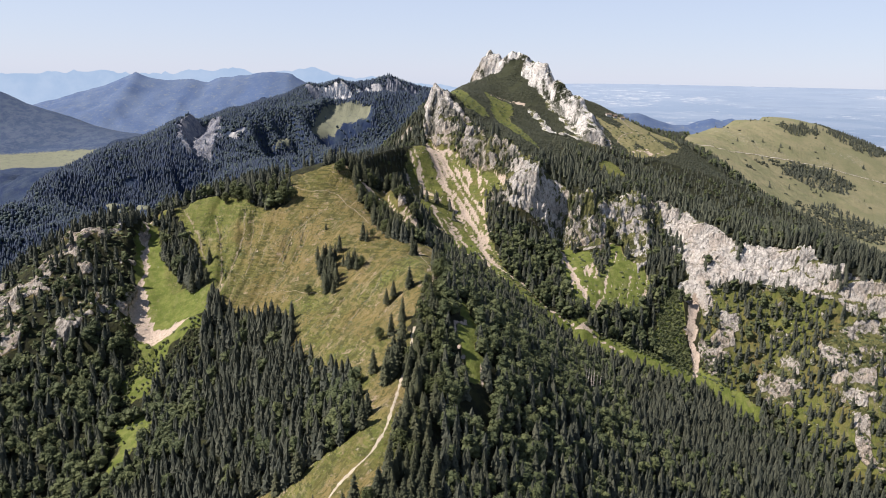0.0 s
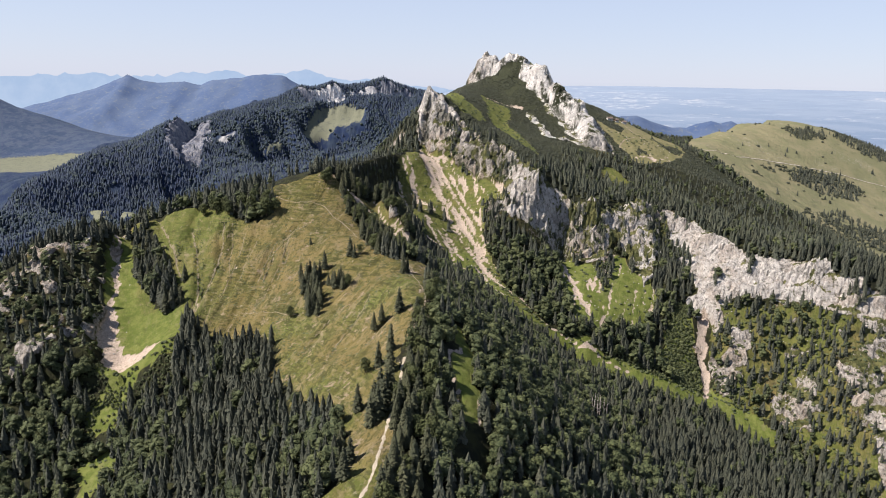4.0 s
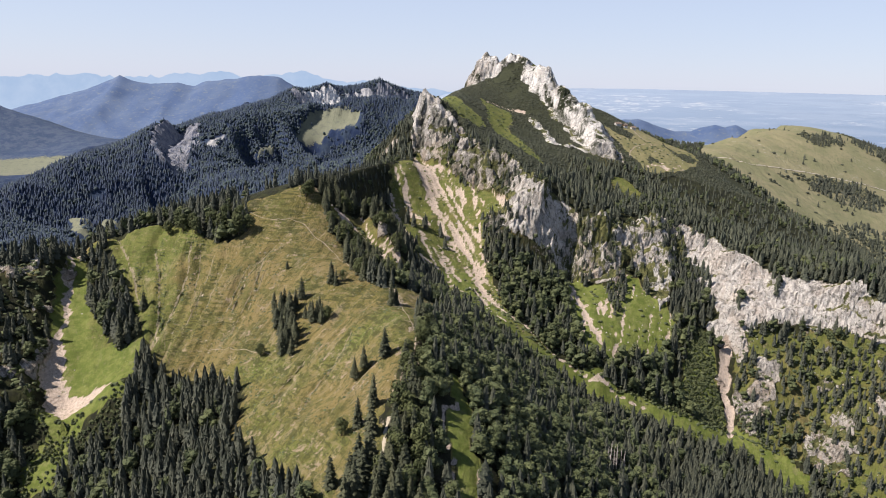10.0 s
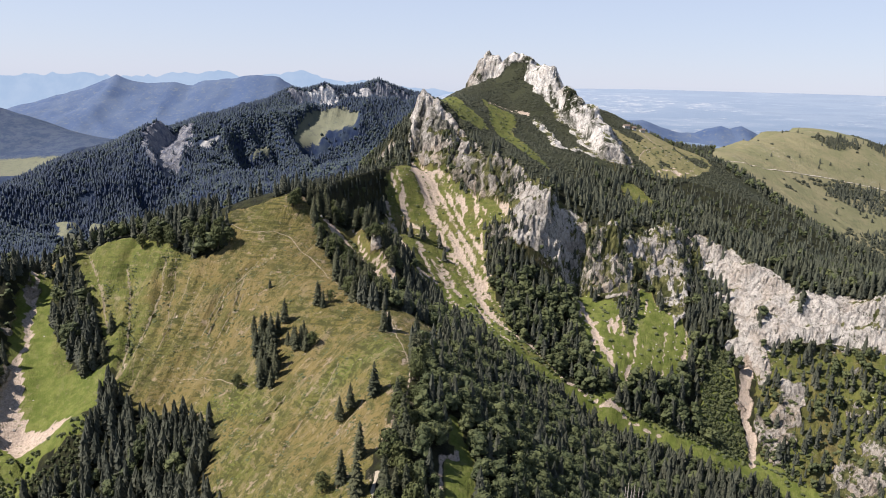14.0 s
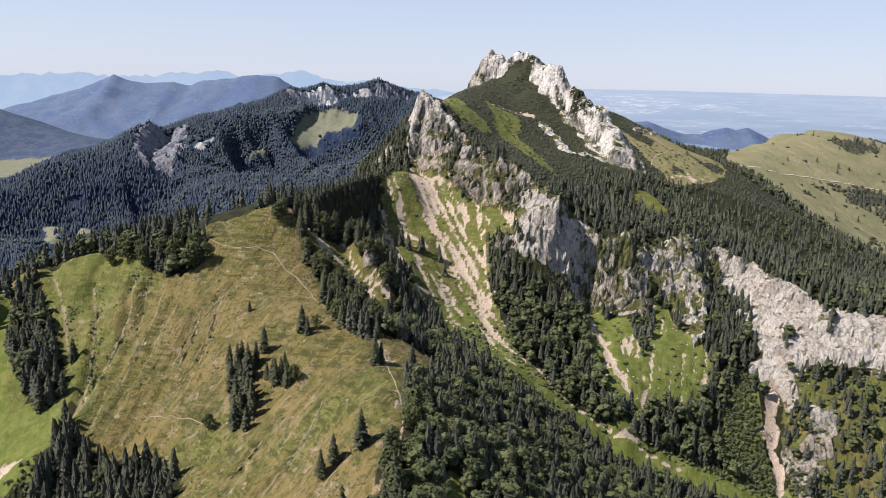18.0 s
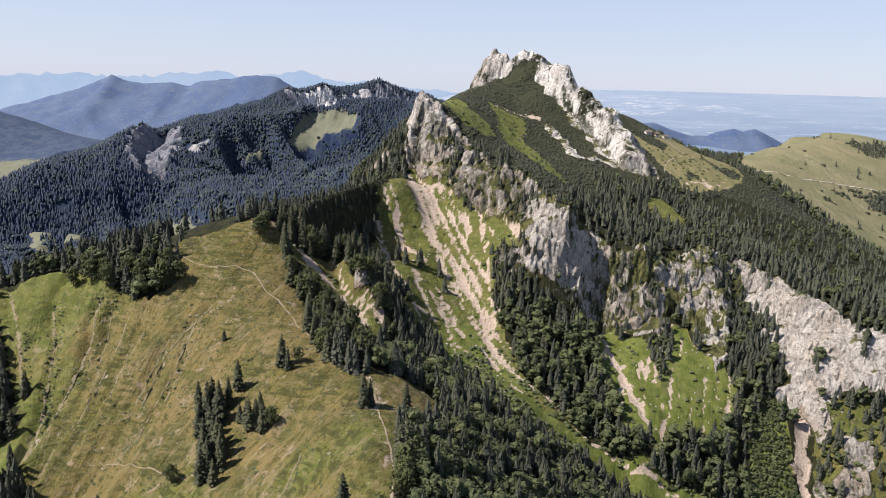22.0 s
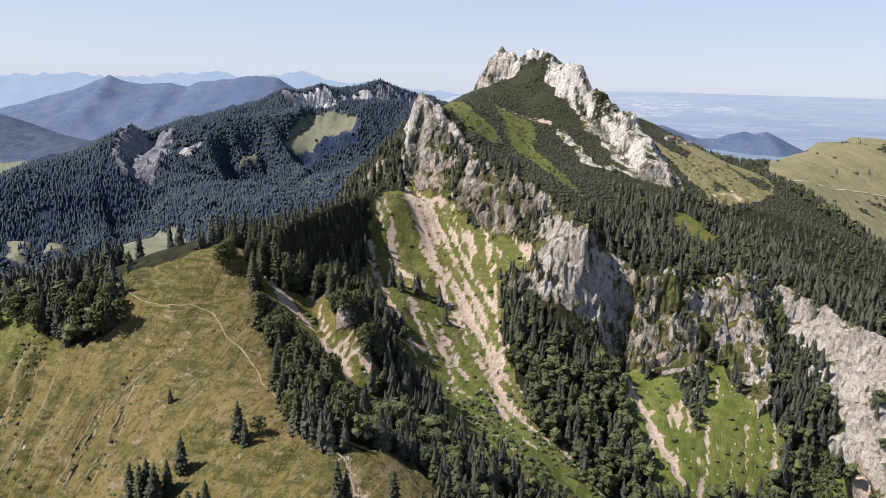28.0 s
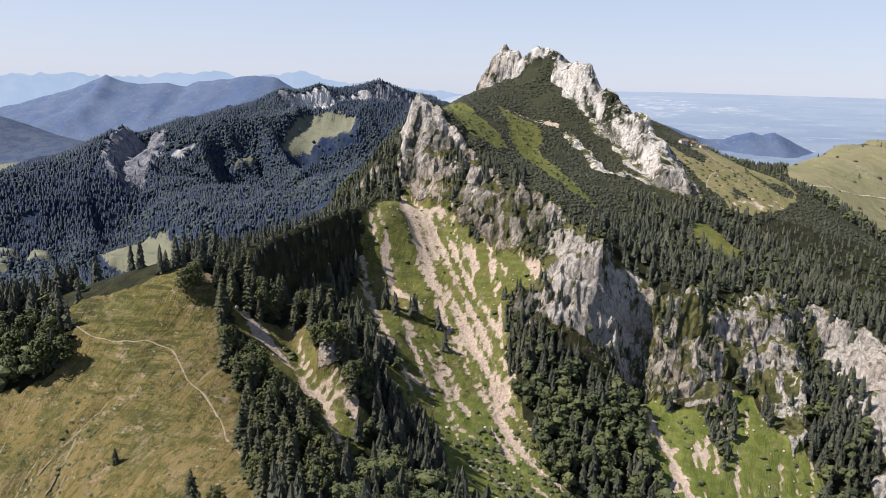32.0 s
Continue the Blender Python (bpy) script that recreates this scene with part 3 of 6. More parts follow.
# areas without woods
pasture_upper = [(-227, 790), (-191, 767), (-163, 754), (-150, 758), (-149, 774), (-87, 790), (-68, 752), (-55, 714), (-41, 685), (-21, 671), (0, 690), (8, 672), (-3, 647), (-3, 564),
                 (-13, 548), (-9, 530), (-18, 517), (-21, 490), (-111, 547), (-113, 583), (-108, 594), (-134, 623), (-157, 635), (-185, 647), (-197, 660), (-202, 684), (-218, 709), (-241, 743)]
pasture_top = [(-161, 792), (-138, 806), (-114, 815), (-97, 811), (-87, 787), (-78, 761), (-66, 733), (-59, 719), (-85, 708), (-133, 748), (-139, 768)]
pasture_lower = [(-19, 508), (-18, 466), (-18, 421), (-19, 386), (-23, 365), (-50, 345), (-80, 350), (-108, 403), (-79, 394), (-54, 401), (-42, 407), (-42, 443), (-54, 480), (-84, 506),
                 (-106, 560), (-78, 578), (-51, 578)]
spruce_strip = [(-291, 778), (-272, 733), (-252, 708), (-237, 686), (-220, 679), (-213, 692), (-234, 724), (-258, 760), (-276, 784)]
west_green = [(-300, 789), (-262, 786), (-232, 788), (-205, 762), (-195, 720), (-203, 684), (-212, 668), (-240, 676), (-262, 690), (-285, 745)]
spring_meadow = [(-302, 786), (-276, 744), (-249, 686), (-231, 686), (-208, 679), (-201, 656), (-214, 637), (-239, 632), (-263, 636), (-276, 657), (-283, 693), (-299, 730)]
dell_upper = [(-245, 626), (-228, 620), (-229, 600), (-235, 584), (-251, 580), (-260, 593), (-255, 612)]
foot_meadow = [(-268, 642), (-240, 634), (-206, 638), (-203, 624), (-240, 614), (-266, 624)]
foot_brush = [(-256, 620), (-240, 613), (-222, 616), (-204, 626), (-192, 624), (-194, 606), (-214, 600), (-236, 598), (-258, 604), (-266, 614)]
dell_lower = [(-254, 558), (-233, 564), (-218, 545), (-227, 529), (-236, 507), (-244, 501), (-243, 536)]
east_strip = [(20, 557), (25, 546), (27, 521), (29, 496), (31, 479), (35, 466), (23, 462), (17, 480), (15, 497), (16, 518), (15, 541)]
cliff_meadow_area = [(144, 946), (163, 938), (172, 928), (195, 926), (214, 945), (227, 941), (232, 925), (252, 912), (258, 890), (246, 862), (212, 850), (186, 838), (178, 819), (154, 827), (150, 871)]
gully_area = [(-45, 985), (-38, 1040), (-19, 1073), (15, 1053), (33, 1035), (46, 1019), (64, 1003), (85, 985), (84, 972), (63, 971), (63, 943), (60, 908), (72, 880), (82, 835), (60, 800), (21, 769), (9, 817), (-3, 848), (-13, 855),
              (-23, 889), (-31, 907), (-44, 935)]
bare_saddle = [(-26, 690), (-18, 687), (-5, 703), (9, 703), (14, 682), (8, 656), (-2, 640), (-14, 645)]
gap_area = [(-91, 807), (-75, 808), (-62, 818), (-52, 809), (-42, 797), (-29, 784), (-18, 770), (-27, 757), (-39, 765), (-56, 778), (-72, 788)]
saddle_meadow = [(243, 1253), (262, 1310), (300, 1345), (345, 1460), (385, 1400), (400, 1300), (390, 1263), (359, 1213), (311, 1176), (280, 1176), (262, 1195), (254, 1213)]
saddle_pine = [[(251, 1341), (268, 1294), (294, 1284), (307, 1306), (289, 1326), (270, 1362)], [(252, 1305), (265, 1270), (276, 1235), (289, 1185), (277, 1173), (261, 1195), (257, 1252)], [(352, 1314), (361, 1285), (386, 1286), (392, 1270), (371, 1249), (352, 1272)], [(309, 1232), (323, 1228), (323, 1217), (303, 1209)]]
saddle_stones = [(297, 1207), (325, 1224), (359, 1235), (359, 1213), (290, 1171)]
grass_head_area = [(0, 1190), (14, 1320), (35, 1270), (46, 1215), (62, 1194), (73, 1159), (60, 1130), (41, 1126), (20, 1135)]
sparse_east = [(311, 880), (350, 877), (413, 868), (468, 845), (520, 812), (530, 700), (480, 660), (443, 684), (407, 690), (374, 744), (352, 780), (320, 783), (299, 819)]
sparse_west = [(-408, 698), (-340, 716), (-310, 745), (-297, 733), (-268, 637), (-321, 614), (-364, 602), (-420, 640)]
hill_area = [(430, 1385), (470, 1330), (500, 1240), (530, 1150), (570, 1080), (700, 1000), (1100, 900), (1500, 1500), (1200, 1900), (600, 1900), (520, 1600)]
far_alp_area = [(-418, 2478), (-410, 2560), (-382, 2640), (-310, 2672), (-240, 2645), (-240, 2592), (-262, 2560), (-322, 2535), (-371, 2498), (-394, 2468)]
far_glades = [[(-508, 2290), (-470, 2388), (-454, 2392), (-492, 2280)], [(-350, 2178), (-306, 2267), (-289, 2140), (-332, 2111)], [(-700, 1740), (-684, 1790), (-660, 1725), (-674, 1688)], [(-760, 1735), (-730, 1745), (-685, 1645), (-710, 1640)], [(-765, 1815), (-742, 1850), (-735, 1825)]]
outer_meadow = [(-2150, 3420), (-1800, 3570), (-1560, 3560), (-1400, 3420), (-1500, 3250), (-1750, 3080), (-2050, 3050)]
far_meadow = [(-588, 1755), (-575, 1785), (-535, 1828), (-485, 1800), (-445, 1735), (-415, 1680), (-440, 1660), (-500, 1690), (-560, 1720)]
far_bluff = [(-712, 2290), (-712, 2213), (-714, 2132), (-694, 2043), (-672, 2001), (-642, 1965), (-601, 1932), (-538, 1836)]
far_cliff = [(-716, 2250), (-716, 2132), (-696, 2043), (-674, 1998), (-642, 1962), (-606, 1968), (-592, 2040), (-612, 2140), (-632, 2220), (-652, 2300)]
far_scree = [[(-600, 2150), (-588, 2240), (-572, 2268)], [(-581, 2302), (-564, 2408), (-550, 2450)], [(-330, 2395), (-296, 2440)], [(-410, 2664), (-371, 2680), (-305, 2700), (-222, 2746)], [(-322, 2335), (-312, 2400), (-296, 2440)], [(-578, 2160), (-578, 2272), (-577, 2337)]]
far_crag_face = [(-470, 2740), (-377, 2845), (-199, 2945), (-60, 2995), (-80, 2870), (-150, 2820), (-254, 2765), (-380, 2695), (-450, 2690)]
west_cliff = [(-47, 810), (-38, 808), (-28, 801), (-29, 794), (-40, 794)]
rib_wood = [(-70, 848), (-56, 842), (-36, 812), (-14, 788), (2, 774), (-8, 768), (-24, 784), (-30, 792), (-28, 801), (-38, 808), (-50, 822)]
wall_area = [(284, 1012), (290, 1008), (307, 992), (330, 962), (359, 932), (395, 908), (432, 890), (462, 868), (502, 852), (580, 820), (570, 780), (498, 815), (450, 842), (412, 869),
                             (385, 878), (348, 880), (312, 880), (296, 925), (284, 972)]
nose_area = [(-16, 1130), (-2, 1122), (8, 1108), (30, 1085), (53, 1058), (92, 1018), (119, 982), (150, 974), (186, 972), (225, 990), (258, 998), (282, 1012), (284, 965), (266, 940), (240, 948), (217, 955),
             (185, 936), (152, 940), (138, 930), (112, 926), (90, 940), (62, 940), (58, 985), (44, 1010), (14, 1042), (-11, 1066), (-26, 1085)]
bowl_grass = [(71, 1329), (91, 1312), (114, 1300), (117, 1267), (102, 1206), (118, 1152), (134, 1090), (134, 1050), (116, 1060), (98, 1120), (82, 1160), (74, 1200), (78, 1259)]
lower_gully = [(12, 872), (18, 887), (40, 903), (55, 879), (70, 852), (94, 835), (118, 822), (116, 806), (86, 782), (68, 772), (50, 768), (30, 772), (18, 796), (10, 830)]
bare_faces = [[(31, 1093), (59, 1077), (63, 1050), (61, 1027), (46, 1022), (35, 1034), (24, 1054), (16, 1075)], [(75, 1036), (94, 1032), (105, 999), (99, 978), (80, 990), (62, 1006), (70, 1018)], [(105, 974), (119, 964), (130, 966), (153, 984), (160, 975), (127, 944), (108, 936), (99, 944), (83, 967), (90, 978)]]
rock_ribs = [[(212, 970), (231, 980), (254, 978), (260, 955), (258, 913), (243, 904), (234, 931), (224, 953)], [(172, 948), (185, 946), (212, 946), (205, 929), (174, 929)]]
clearing = [(221, 1092), (236, 1118), (253, 1125), (261, 1095), (262, 1060), (249, 1052), (231, 1062)]
slot_green = [(283, 892), (286, 862), (289, 812), (262, 803), (246, 818), (256, 850), (270, 880)]
OPEN = [pasture_upper, west_green, bare_saddle, foot_meadow, pasture_top, pasture_lower, spring_meadow, dell_upper, dell_lower, east_strip, cliff_meadow_area, gully_area, saddle_meadow, grass_head_area, hill_area, gap_area, bowl_grass, lower_gully, clearing, slot_green,
        far_alp_area, outer_meadow, far_meadow, *far_glades]
foot_wood = [(58, 955), (70, 957), (90, 944), (118, 940), (140, 948), (156, 946), (158, 915), (58, 900)]
east_crags = [[(423, 799), (440, 809), (470, 823), (500, 842), (515, 815), (459, 763), (436, 771), (424, 783)], [(362, 796), (384, 794), (381, 769), (365, 771)], [(470, 745), (500, 760), (505, 715), (480, 700)]]
shoulder_pine = [(330, 1060), (300, 1150), (330, 1180), (395, 1290), (414, 1312), (466, 1212), (502, 1122), (531, 1052), (500, 990), (440, 1000), (380, 1030)]
ledge_greens = [[(184, 968), (204, 978), (197, 960), (175, 955)], [(283, 1002), (288, 973), (291, 951), (273, 949)], [(205, 955), (222, 962), (225, 948), (212, 944)]]
# bands of rubble: line and half width
scree_fan = [(-24, 1046), (-8, 1012), (5, 986), (14, 958), (24, 941), (40, 920), (42, 899), (48, 886), (57, 884), (57, 900), (51, 918), (47, 942), (42, 962), (38, 985), (39, 1003), (31, 1028), (13, 1052), (-2, 1056), (-10, 1060)]
scree_second = [(-18, 1052), (12, 1022), (22, 990), (28, 962), (40, 930), (48, 890)]
scree_lower = [(44, 929), (49, 902), (52, 873), (59, 845), (78, 832)]
scree_thin = [(46, 1028), (51, 995), (52, 970), (54, 949), (58, 924), (57, 908), (51, 892)]
scree_left = [(-28, 1001), (-21, 973), (-13, 965), (-1, 956)]
scree_mid_c = [(11, 930), (20, 907), (31, 878)]
scree_west_a = [(-82, 806), (-69, 801), (-58, 796), (-48, 790), (-37, 779), (-27, 765)]
scree_west_b = [(-61, 816), (-54, 804), (-42, 792), (-29, 780)]
scree_west_c = [(-37, 793), (-30, 784), (-22, 774)]
scree_mid_a = [(-28, 904), (-15, 887), (-1, 886)]
scree_mid_b = [(-9, 936), (0, 908), (8, 880)]
scree_cliff = [(144, 940), (152, 922), (159, 897), (164, 874), (172, 840)]
scree_slot = [(303, 876), (295, 853), (294, 842)]
scree_slot_low = [(294, 842), (295, 825), (291, 806)]
scree_spring = [(-302, 788), (-294, 746), (-280, 711), (-277, 683), (-270, 654), (-257, 638), (-234, 637), (-212, 637)]
stream_bed = [(53, 878), (61, 860), (77, 847), (98, 836), (116, 822), (150, 805), (200, 797)]
bowl_scree = [(86, 1324), (116, 1327), (131, 1321)]
strip_edge = [(16, 530), (15, 516), (14, 498), (17, 479), (22, 462)]
strip_edge_east = [(25, 486), (29, 474), (33, 466)]
spring_fan = [(-283, 693), (-273, 691), (-264, 666), (-252, 651), (-237, 647), (-224, 648), (-216, 640), (-228, 631), (-241, 632), (-253, 632), (-265, 637), (-275, 654), (-280, 677)]
scree_spring_foot = [(-272, 668), (-266, 648), (-252, 638), (-234, 638), (-212, 642)]
RUBBLE = [([(24, 863), (41, 857), (59, 851)], 1.2), ([(32, 830), (46, 822), (61, 814)], 1.6), ([(14, 846), (30, 842), (50, 838)], 0.9), (scree_lower, 1.7), (scree_thin, 1.5), (scree_left, 2.2), (scree_mid_c, 1.8), (scree_west_a, 2.5), (scree_west_b, 0.9), (scree_west_c, 0.7), (scree_mid_a, 2.4), (scree_mid_b, 2.0), (bowl_scree, 9.0), (strip_edge, 1.2), (strip_edge_east, 1.0),  (scree_cliff, 2.8),
          (scree_slot, 6.5), (scree_slot_low, 3.4), (scree_spring[:4], 2.6), (stream_bed, 1.4)]

# bare ground trodden along the ridge
ridge_tread = [(-24, 676), (-18, 655), (-12, 628), (-9, 612), (-5, 590), (-5, 552), (-14, 520), (-21, 478), (-24, 440)]
# rills worn down the pasture
RILLS = [[(-268, 789), (-247, 758), (-234, 735), (-222, 712)], [(-227, 765), (-217, 742), (-208, 713), (-202, 692), (-201, 674)], [(-196, 759), (-191, 738), (-192, 721), (-195, 699), (-199, 672)],
         [(-172, 744), (-172, 727), (-175, 705), (-179, 681)], [(-140, 728), (-147, 703), (-151, 680)], [(-129, 735), (-132, 699), (-141, 666)], [(-187, 756), (-183, 741), (-182, 722), (-175, 698)],
         [(-119, 749), (-130, 733), (-140, 716), (-145, 688)], [(-126, 720), (-128, 701), (-132, 686)], [(-159, 732), (-163, 717), (-168, 694)], [(-47, 616), (-53, 588), (-65, 571), (-72, 547)], [(-26, 564), (-38, 548), (-52, 526)], [(-70, 620), (-82, 596), (-94, 572)]]


def ease(v, low, high):
    t = np.clip((v - low) / (high - low), 0, 1)
    return t * t * (3 - 2 * t)


def bump_at(x, y, cx, cy, rx, ry):
    """1 near a place, falling to 0 at its rim."""
    return ease(1 - np.hypot((x - cx) / rx, (y - cy) / ry), 0.0, 0.45)


def cover(x, y, slope, height):
    """What lies on the ground, as weights of 0 to 1."""
    wide = 5 + 20 * ease(y, 1500, 2000)
    jx, jy = x + wide * rough(x, y, 22, 3), y + wide * rough(x + 300, y - 80, 22, 3)
    jx, jy = jx + 2.4 * rough(x - 70, y, 6, 2), jy + 2.4 * rough(x, y + 90, 6, 2)
    open_land = np.zeros(np.shape(x))
    for area in OPEN:
        open_land = np.maximum(open_land, inside(jx, jy, area))
    open_land = open_land * (1 - inside(x, y, spruce_strip)) * (1 - inside(x, y, rib_wood))
    scree = np.zeros(np.shape(x))
    near = (np.abs(x) < 520) & (y > 300) & (y < 1350)
    for line, half in RUBBLE:
        d = line_distance(jx[near], jy[near], line)[0]
        scree[near] = np.maximum(scree[near], 1 - ease(d, half * 0.5, half * 1.5))
    over = (x < -150) & (y > 1900) & (y < 2950)
    for line in far_scree:
        scree[over] = np.maximum(scree[over], 1 - ease(line_distance(x[over], y[over], line)[0] + 7 * rough(x[over], y[over], 22, 3), 2, 9))
    scree = np.maximum(scree, inside(jx, jy, spring_fan) * 1.0)
    scree = np.maximum(scree, inside(jx, jy, scree_fan) * (0.62 + 1.1 * rough(x + 0.40 * y, y * 0.12, 4.4, 4)))
    scree = np.maximum(scree, inside(jx, jy, saddle_stones) * ease(rough(x, y, 9, 3), -0.1, 0.3) * 0.7)
    runs = ease(rough(x + 0.45 * y, y * 0.10, 5, 3), 0.14, 0.40)
    tongue = 1 - ease(line_distance(x, y, scree_second)[0], 8, 26)
    scree = np.maximum(scree, (0.20 + 0.12 * tongue + 0.58 * runs) * inside(jx, jy, gully_area) * (y > 850))
    scree = np.maximum(scree, 0.8 * ease(rough(x - 0.3 * y, y * 0.11, 3.4, 3), 0.20, 0.36) * inside(jx, jy, cliff_meadow_area))
    rill = np.zeros(np.shape(x))
    for line in RILLS:
        d = line_distance(jx[near], jy[near], line)[0]
        rill[near] = np.maximum(rill[near], 1 - ease(d, 0.2, 3.0 + 1.6 * (x[near] < -185)))
    scree = np.maximum(scree, 0.36 * rill)
    scree[near] = np.maximum(scree[near], 0.40 * (1 - ease(line_distance(jx[near], jy[near], ridge_tread)[0], 2.0, 10.0)))
    scree = scree * np.clip(0.88 + 0.5 * rough(x, y, 8, 3), 0, 1.1)
    strip = np.zeros(np.shape(x))
    d, along, _ = line_distance(jx[near], jy[near], stream)
    strip[near] = (d < 5 + 9 * np.clip(along * 2.2, 0, 1)) & (along < 0.66)
    open_land = np.maximum(open_land, strip)
    steep = ease(slope + 0.22 * rough(x, y, 16, 4), 1.05, 1.35)
    crags = np.clip(bump_at(x, y, 140, 1400, 150, 230) + bump_at(x, y, -320, 2830, 260, 110) + bump_at(x, y, -650, 2010, 60, 120) + bump_at(x, y, -560, 2320, 70, 120)
                    + bump_at(x, y, 60, 1020, 330, 140) + bump_at(x, y, 420, 900, 260, 130) + bump_at(x, y, -330, 670, 120, 120)
                    + bump_at(x, y, 450, 790, 100, 80), 0, 1)
    rock = steep * np.maximum(crags, 0.0)
    rock = rock * (1 - inside(jx, jy, gully_area)) * (1 - inside(jx, jy, gap_area))
    rock = np.maximum(rock, inside(jx, jy, wall_area) * 0.95)
    for area in east_crags:
        rock = np.maximum(rock, inside(jx, jy, area) * 0.62)
    rock = np.maximum(rock, inside(jx, jy, nose_area) * (0.92 + 0.5 * rough(x, y * 0.4, 14, 3)))
    rock = np.maximum(rock, inside(jx, jy, sparse_west) * ease(rough(x, y, 20, 4), -0.02, 0.25))
    rock = np.maximum(rock, inside(jx, jy, sparse_east) * 0.8 * ease(rough(x + 90, y * 0.6, 24, 4), 0.20, 0.42))
    rock = np.maximum(rock, inside(jx, jy, west_cliff) * 0.9)
    for area in rock_ribs:
        rock = np.maximum(rock, inside(jx, jy, area) * 0.85)
    for area in bare_faces:
        rock = np.maximum(rock, inside(jx, jy, area) * (0.60 + 0.75 * rough(x + 0.3 * y, y * 0.45, 13, 4)))
    rock = rock * (1 - 0.6 * inside(jx, jy, foot_wood))
    rock = rock * (1 - bump_at(x, y, 297, 862, 18, 22)) * (1 - inside(jx, jy, slot_green))
    rock = np.maximum(rock, (inside(jx, jy, far_cliff) | inside(jx, jy, far_crag_face)) * 0.95)
    rock = rock * (1 - 0.92 * inside(jx, jy, gully_area))
    crest, crest_a, crest_s = line_distance(x, y, crest_rock)
    crest = crest + 9 * ease(crest_a, 0.16, 0.26) * (1 - ease(crest_a, 0.42, 0.50)) * (crest_s < 0)
    rock = np.maximum(rock, 1 - ease(crest + 9 * rough(x, y, 17, 3) - 9 * ease(1380 - y, 0, 90), 17, 27))
    rock = np.maximum(rock, 0.9 * (1 - ease(line_distance(x, y, [(149, 1289), (161, 1248), (163, 1190), (200, 1205)])[0] + 6 * rough(x, y, 15, 3), 4, 12)))
    rock = np.maximum(rock, (1 - ease(line_distance(x, y, [(-12, 1128), (8, 1106), (30, 1083)])[0], 10, 20)))
    white = np.clip(bump_at(x, y, 400, 915, 220, 90) * 0.46 + 0.15 * bump_at(x, y, 460, 790, 90, 80) + 0.55 * bump_at(x, y, -2, 1120, 45, 45) + bump_at(x, y, 170, 1350, 150, 240) + bump_at(x, y, -320, 2830, 260, 110) + 0.44 * bump_at(x, y, 115, 962, 64, 54) + 0.35 * bump_at(x, y, 240, 965, 80, 60), 0, 1)
    ledge = np.clip(0.22 + 0.36 * bump_at(x, y, 200, 965, 110, 80) + 0.34 * bump_at(x, y, 50, 1020, 110, 90) + 0.3 * bump_at(x, y, 430, 790, 150, 90) + 0.3 * bump_at(x, y, 425, 882, 60, 22) - 0.12 * bump_at(x, y, 400, 915, 160, 70), 0, 1)
    for area in bare_faces:
        ledge, white = np.where(inside(jx, jy, area), ledge * 0.85, ledge), np.where(inside(jx, jy, area), np.maximum(white, 0.16), white)
    for area in ledge_greens:
        ledge = np.maximum(ledge, 0.8 * inside(jx, jy, area))
    pines = np.zeros(np.shape(x), bool)
    for area in saddle_pine:
        pines |= inside(jx, jy, area)
    open_land = open_land * (1 - pines)
    shrub = ease(height + 12 * rough(x, y, 60, 3), 288, 312) * (y > 1000) * (x > -20) * (x < 330) * (1 - open_land)
    shrub = np.maximum(shrub, 0.95 * inside(jx, jy, shoulder_pine) * (1 - open_land))
    shrub = np.maximum(shrub, pines)
    shrub = shrub * (1 - ease(x + 20 * rough(x, y, 50, 2), 250, 290) * (y < 1180))
    lush = np.clip(0.30 + 0.8 * inside(jx, jy, spring_meadow) + 0.9 * (inside(jx, jy, dell_upper) | inside(jx, jy, foot_meadow)) + 0.9 * inside(jx, jy, dell_lower) + 0.7 * (inside(jx, jy, east_strip) | inside(jx, jy, slot_green)) + 0.42 * inside(jx, jy, sparse_east)
                   + 0.8 * inside(jx, jy, cliff_meadow_area) + 0.44 * inside(jx, jy, gully_area) + 0.40 * inside(jx, jy, lower_gully) + 0.7 * strip + 0.16 * inside(jx, jy, saddle_meadow) + 0.5 * inside(jx, jy, clearing) + 0.58 * (inside(jx, jy, grass_head_area) | inside(jx, jy, bowl_grass))
                   + 0.4 * inside(jx, jy, gap_area) - 0.4 * inside(jx, jy, bare_saddle) + 0.16 * ease(660 - y, 0, 60) * (x > -130) * (x < 0) + 0.45 * ease(-x, 165, 215) * (x > -292) * (y > 600) * (y < 800) + 0.08 * ((y < 425) & (x > -90) & (x < 0)) - 0.08 * inside(jx, jy, hill_area), 0, 1)
    # weight of the painted haze, a little of it on the green hill
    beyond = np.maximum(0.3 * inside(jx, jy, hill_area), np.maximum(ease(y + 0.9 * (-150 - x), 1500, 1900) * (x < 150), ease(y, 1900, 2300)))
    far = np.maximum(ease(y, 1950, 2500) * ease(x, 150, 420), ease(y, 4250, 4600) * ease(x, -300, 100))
    sparse = inside(jx, jy, sparse_east) | inside(jx, jy, sparse_west)
    wood = (1 - open_land) * (1 - rock) * (1 - shrub) * np.where(sparse, np.where(x < 0, 0.8, 0.4), 1.0)
    return {"hill": np.maximum(1.0 * inside(jx, jy, hill_area), 0.8 * inside(jx, jy, saddle_meadow)), "wood": wood, "scree": scree, "rock": rock, "white": white, "ledge": ledge, "shrub": shrub, "lush": lush, "far": far, "rill": rill, "beyond": beyond, "open": open_land, "sparse": sparse.astype(float)}


COVER = cover(GX, GY, SLOPE, SMOOTH)
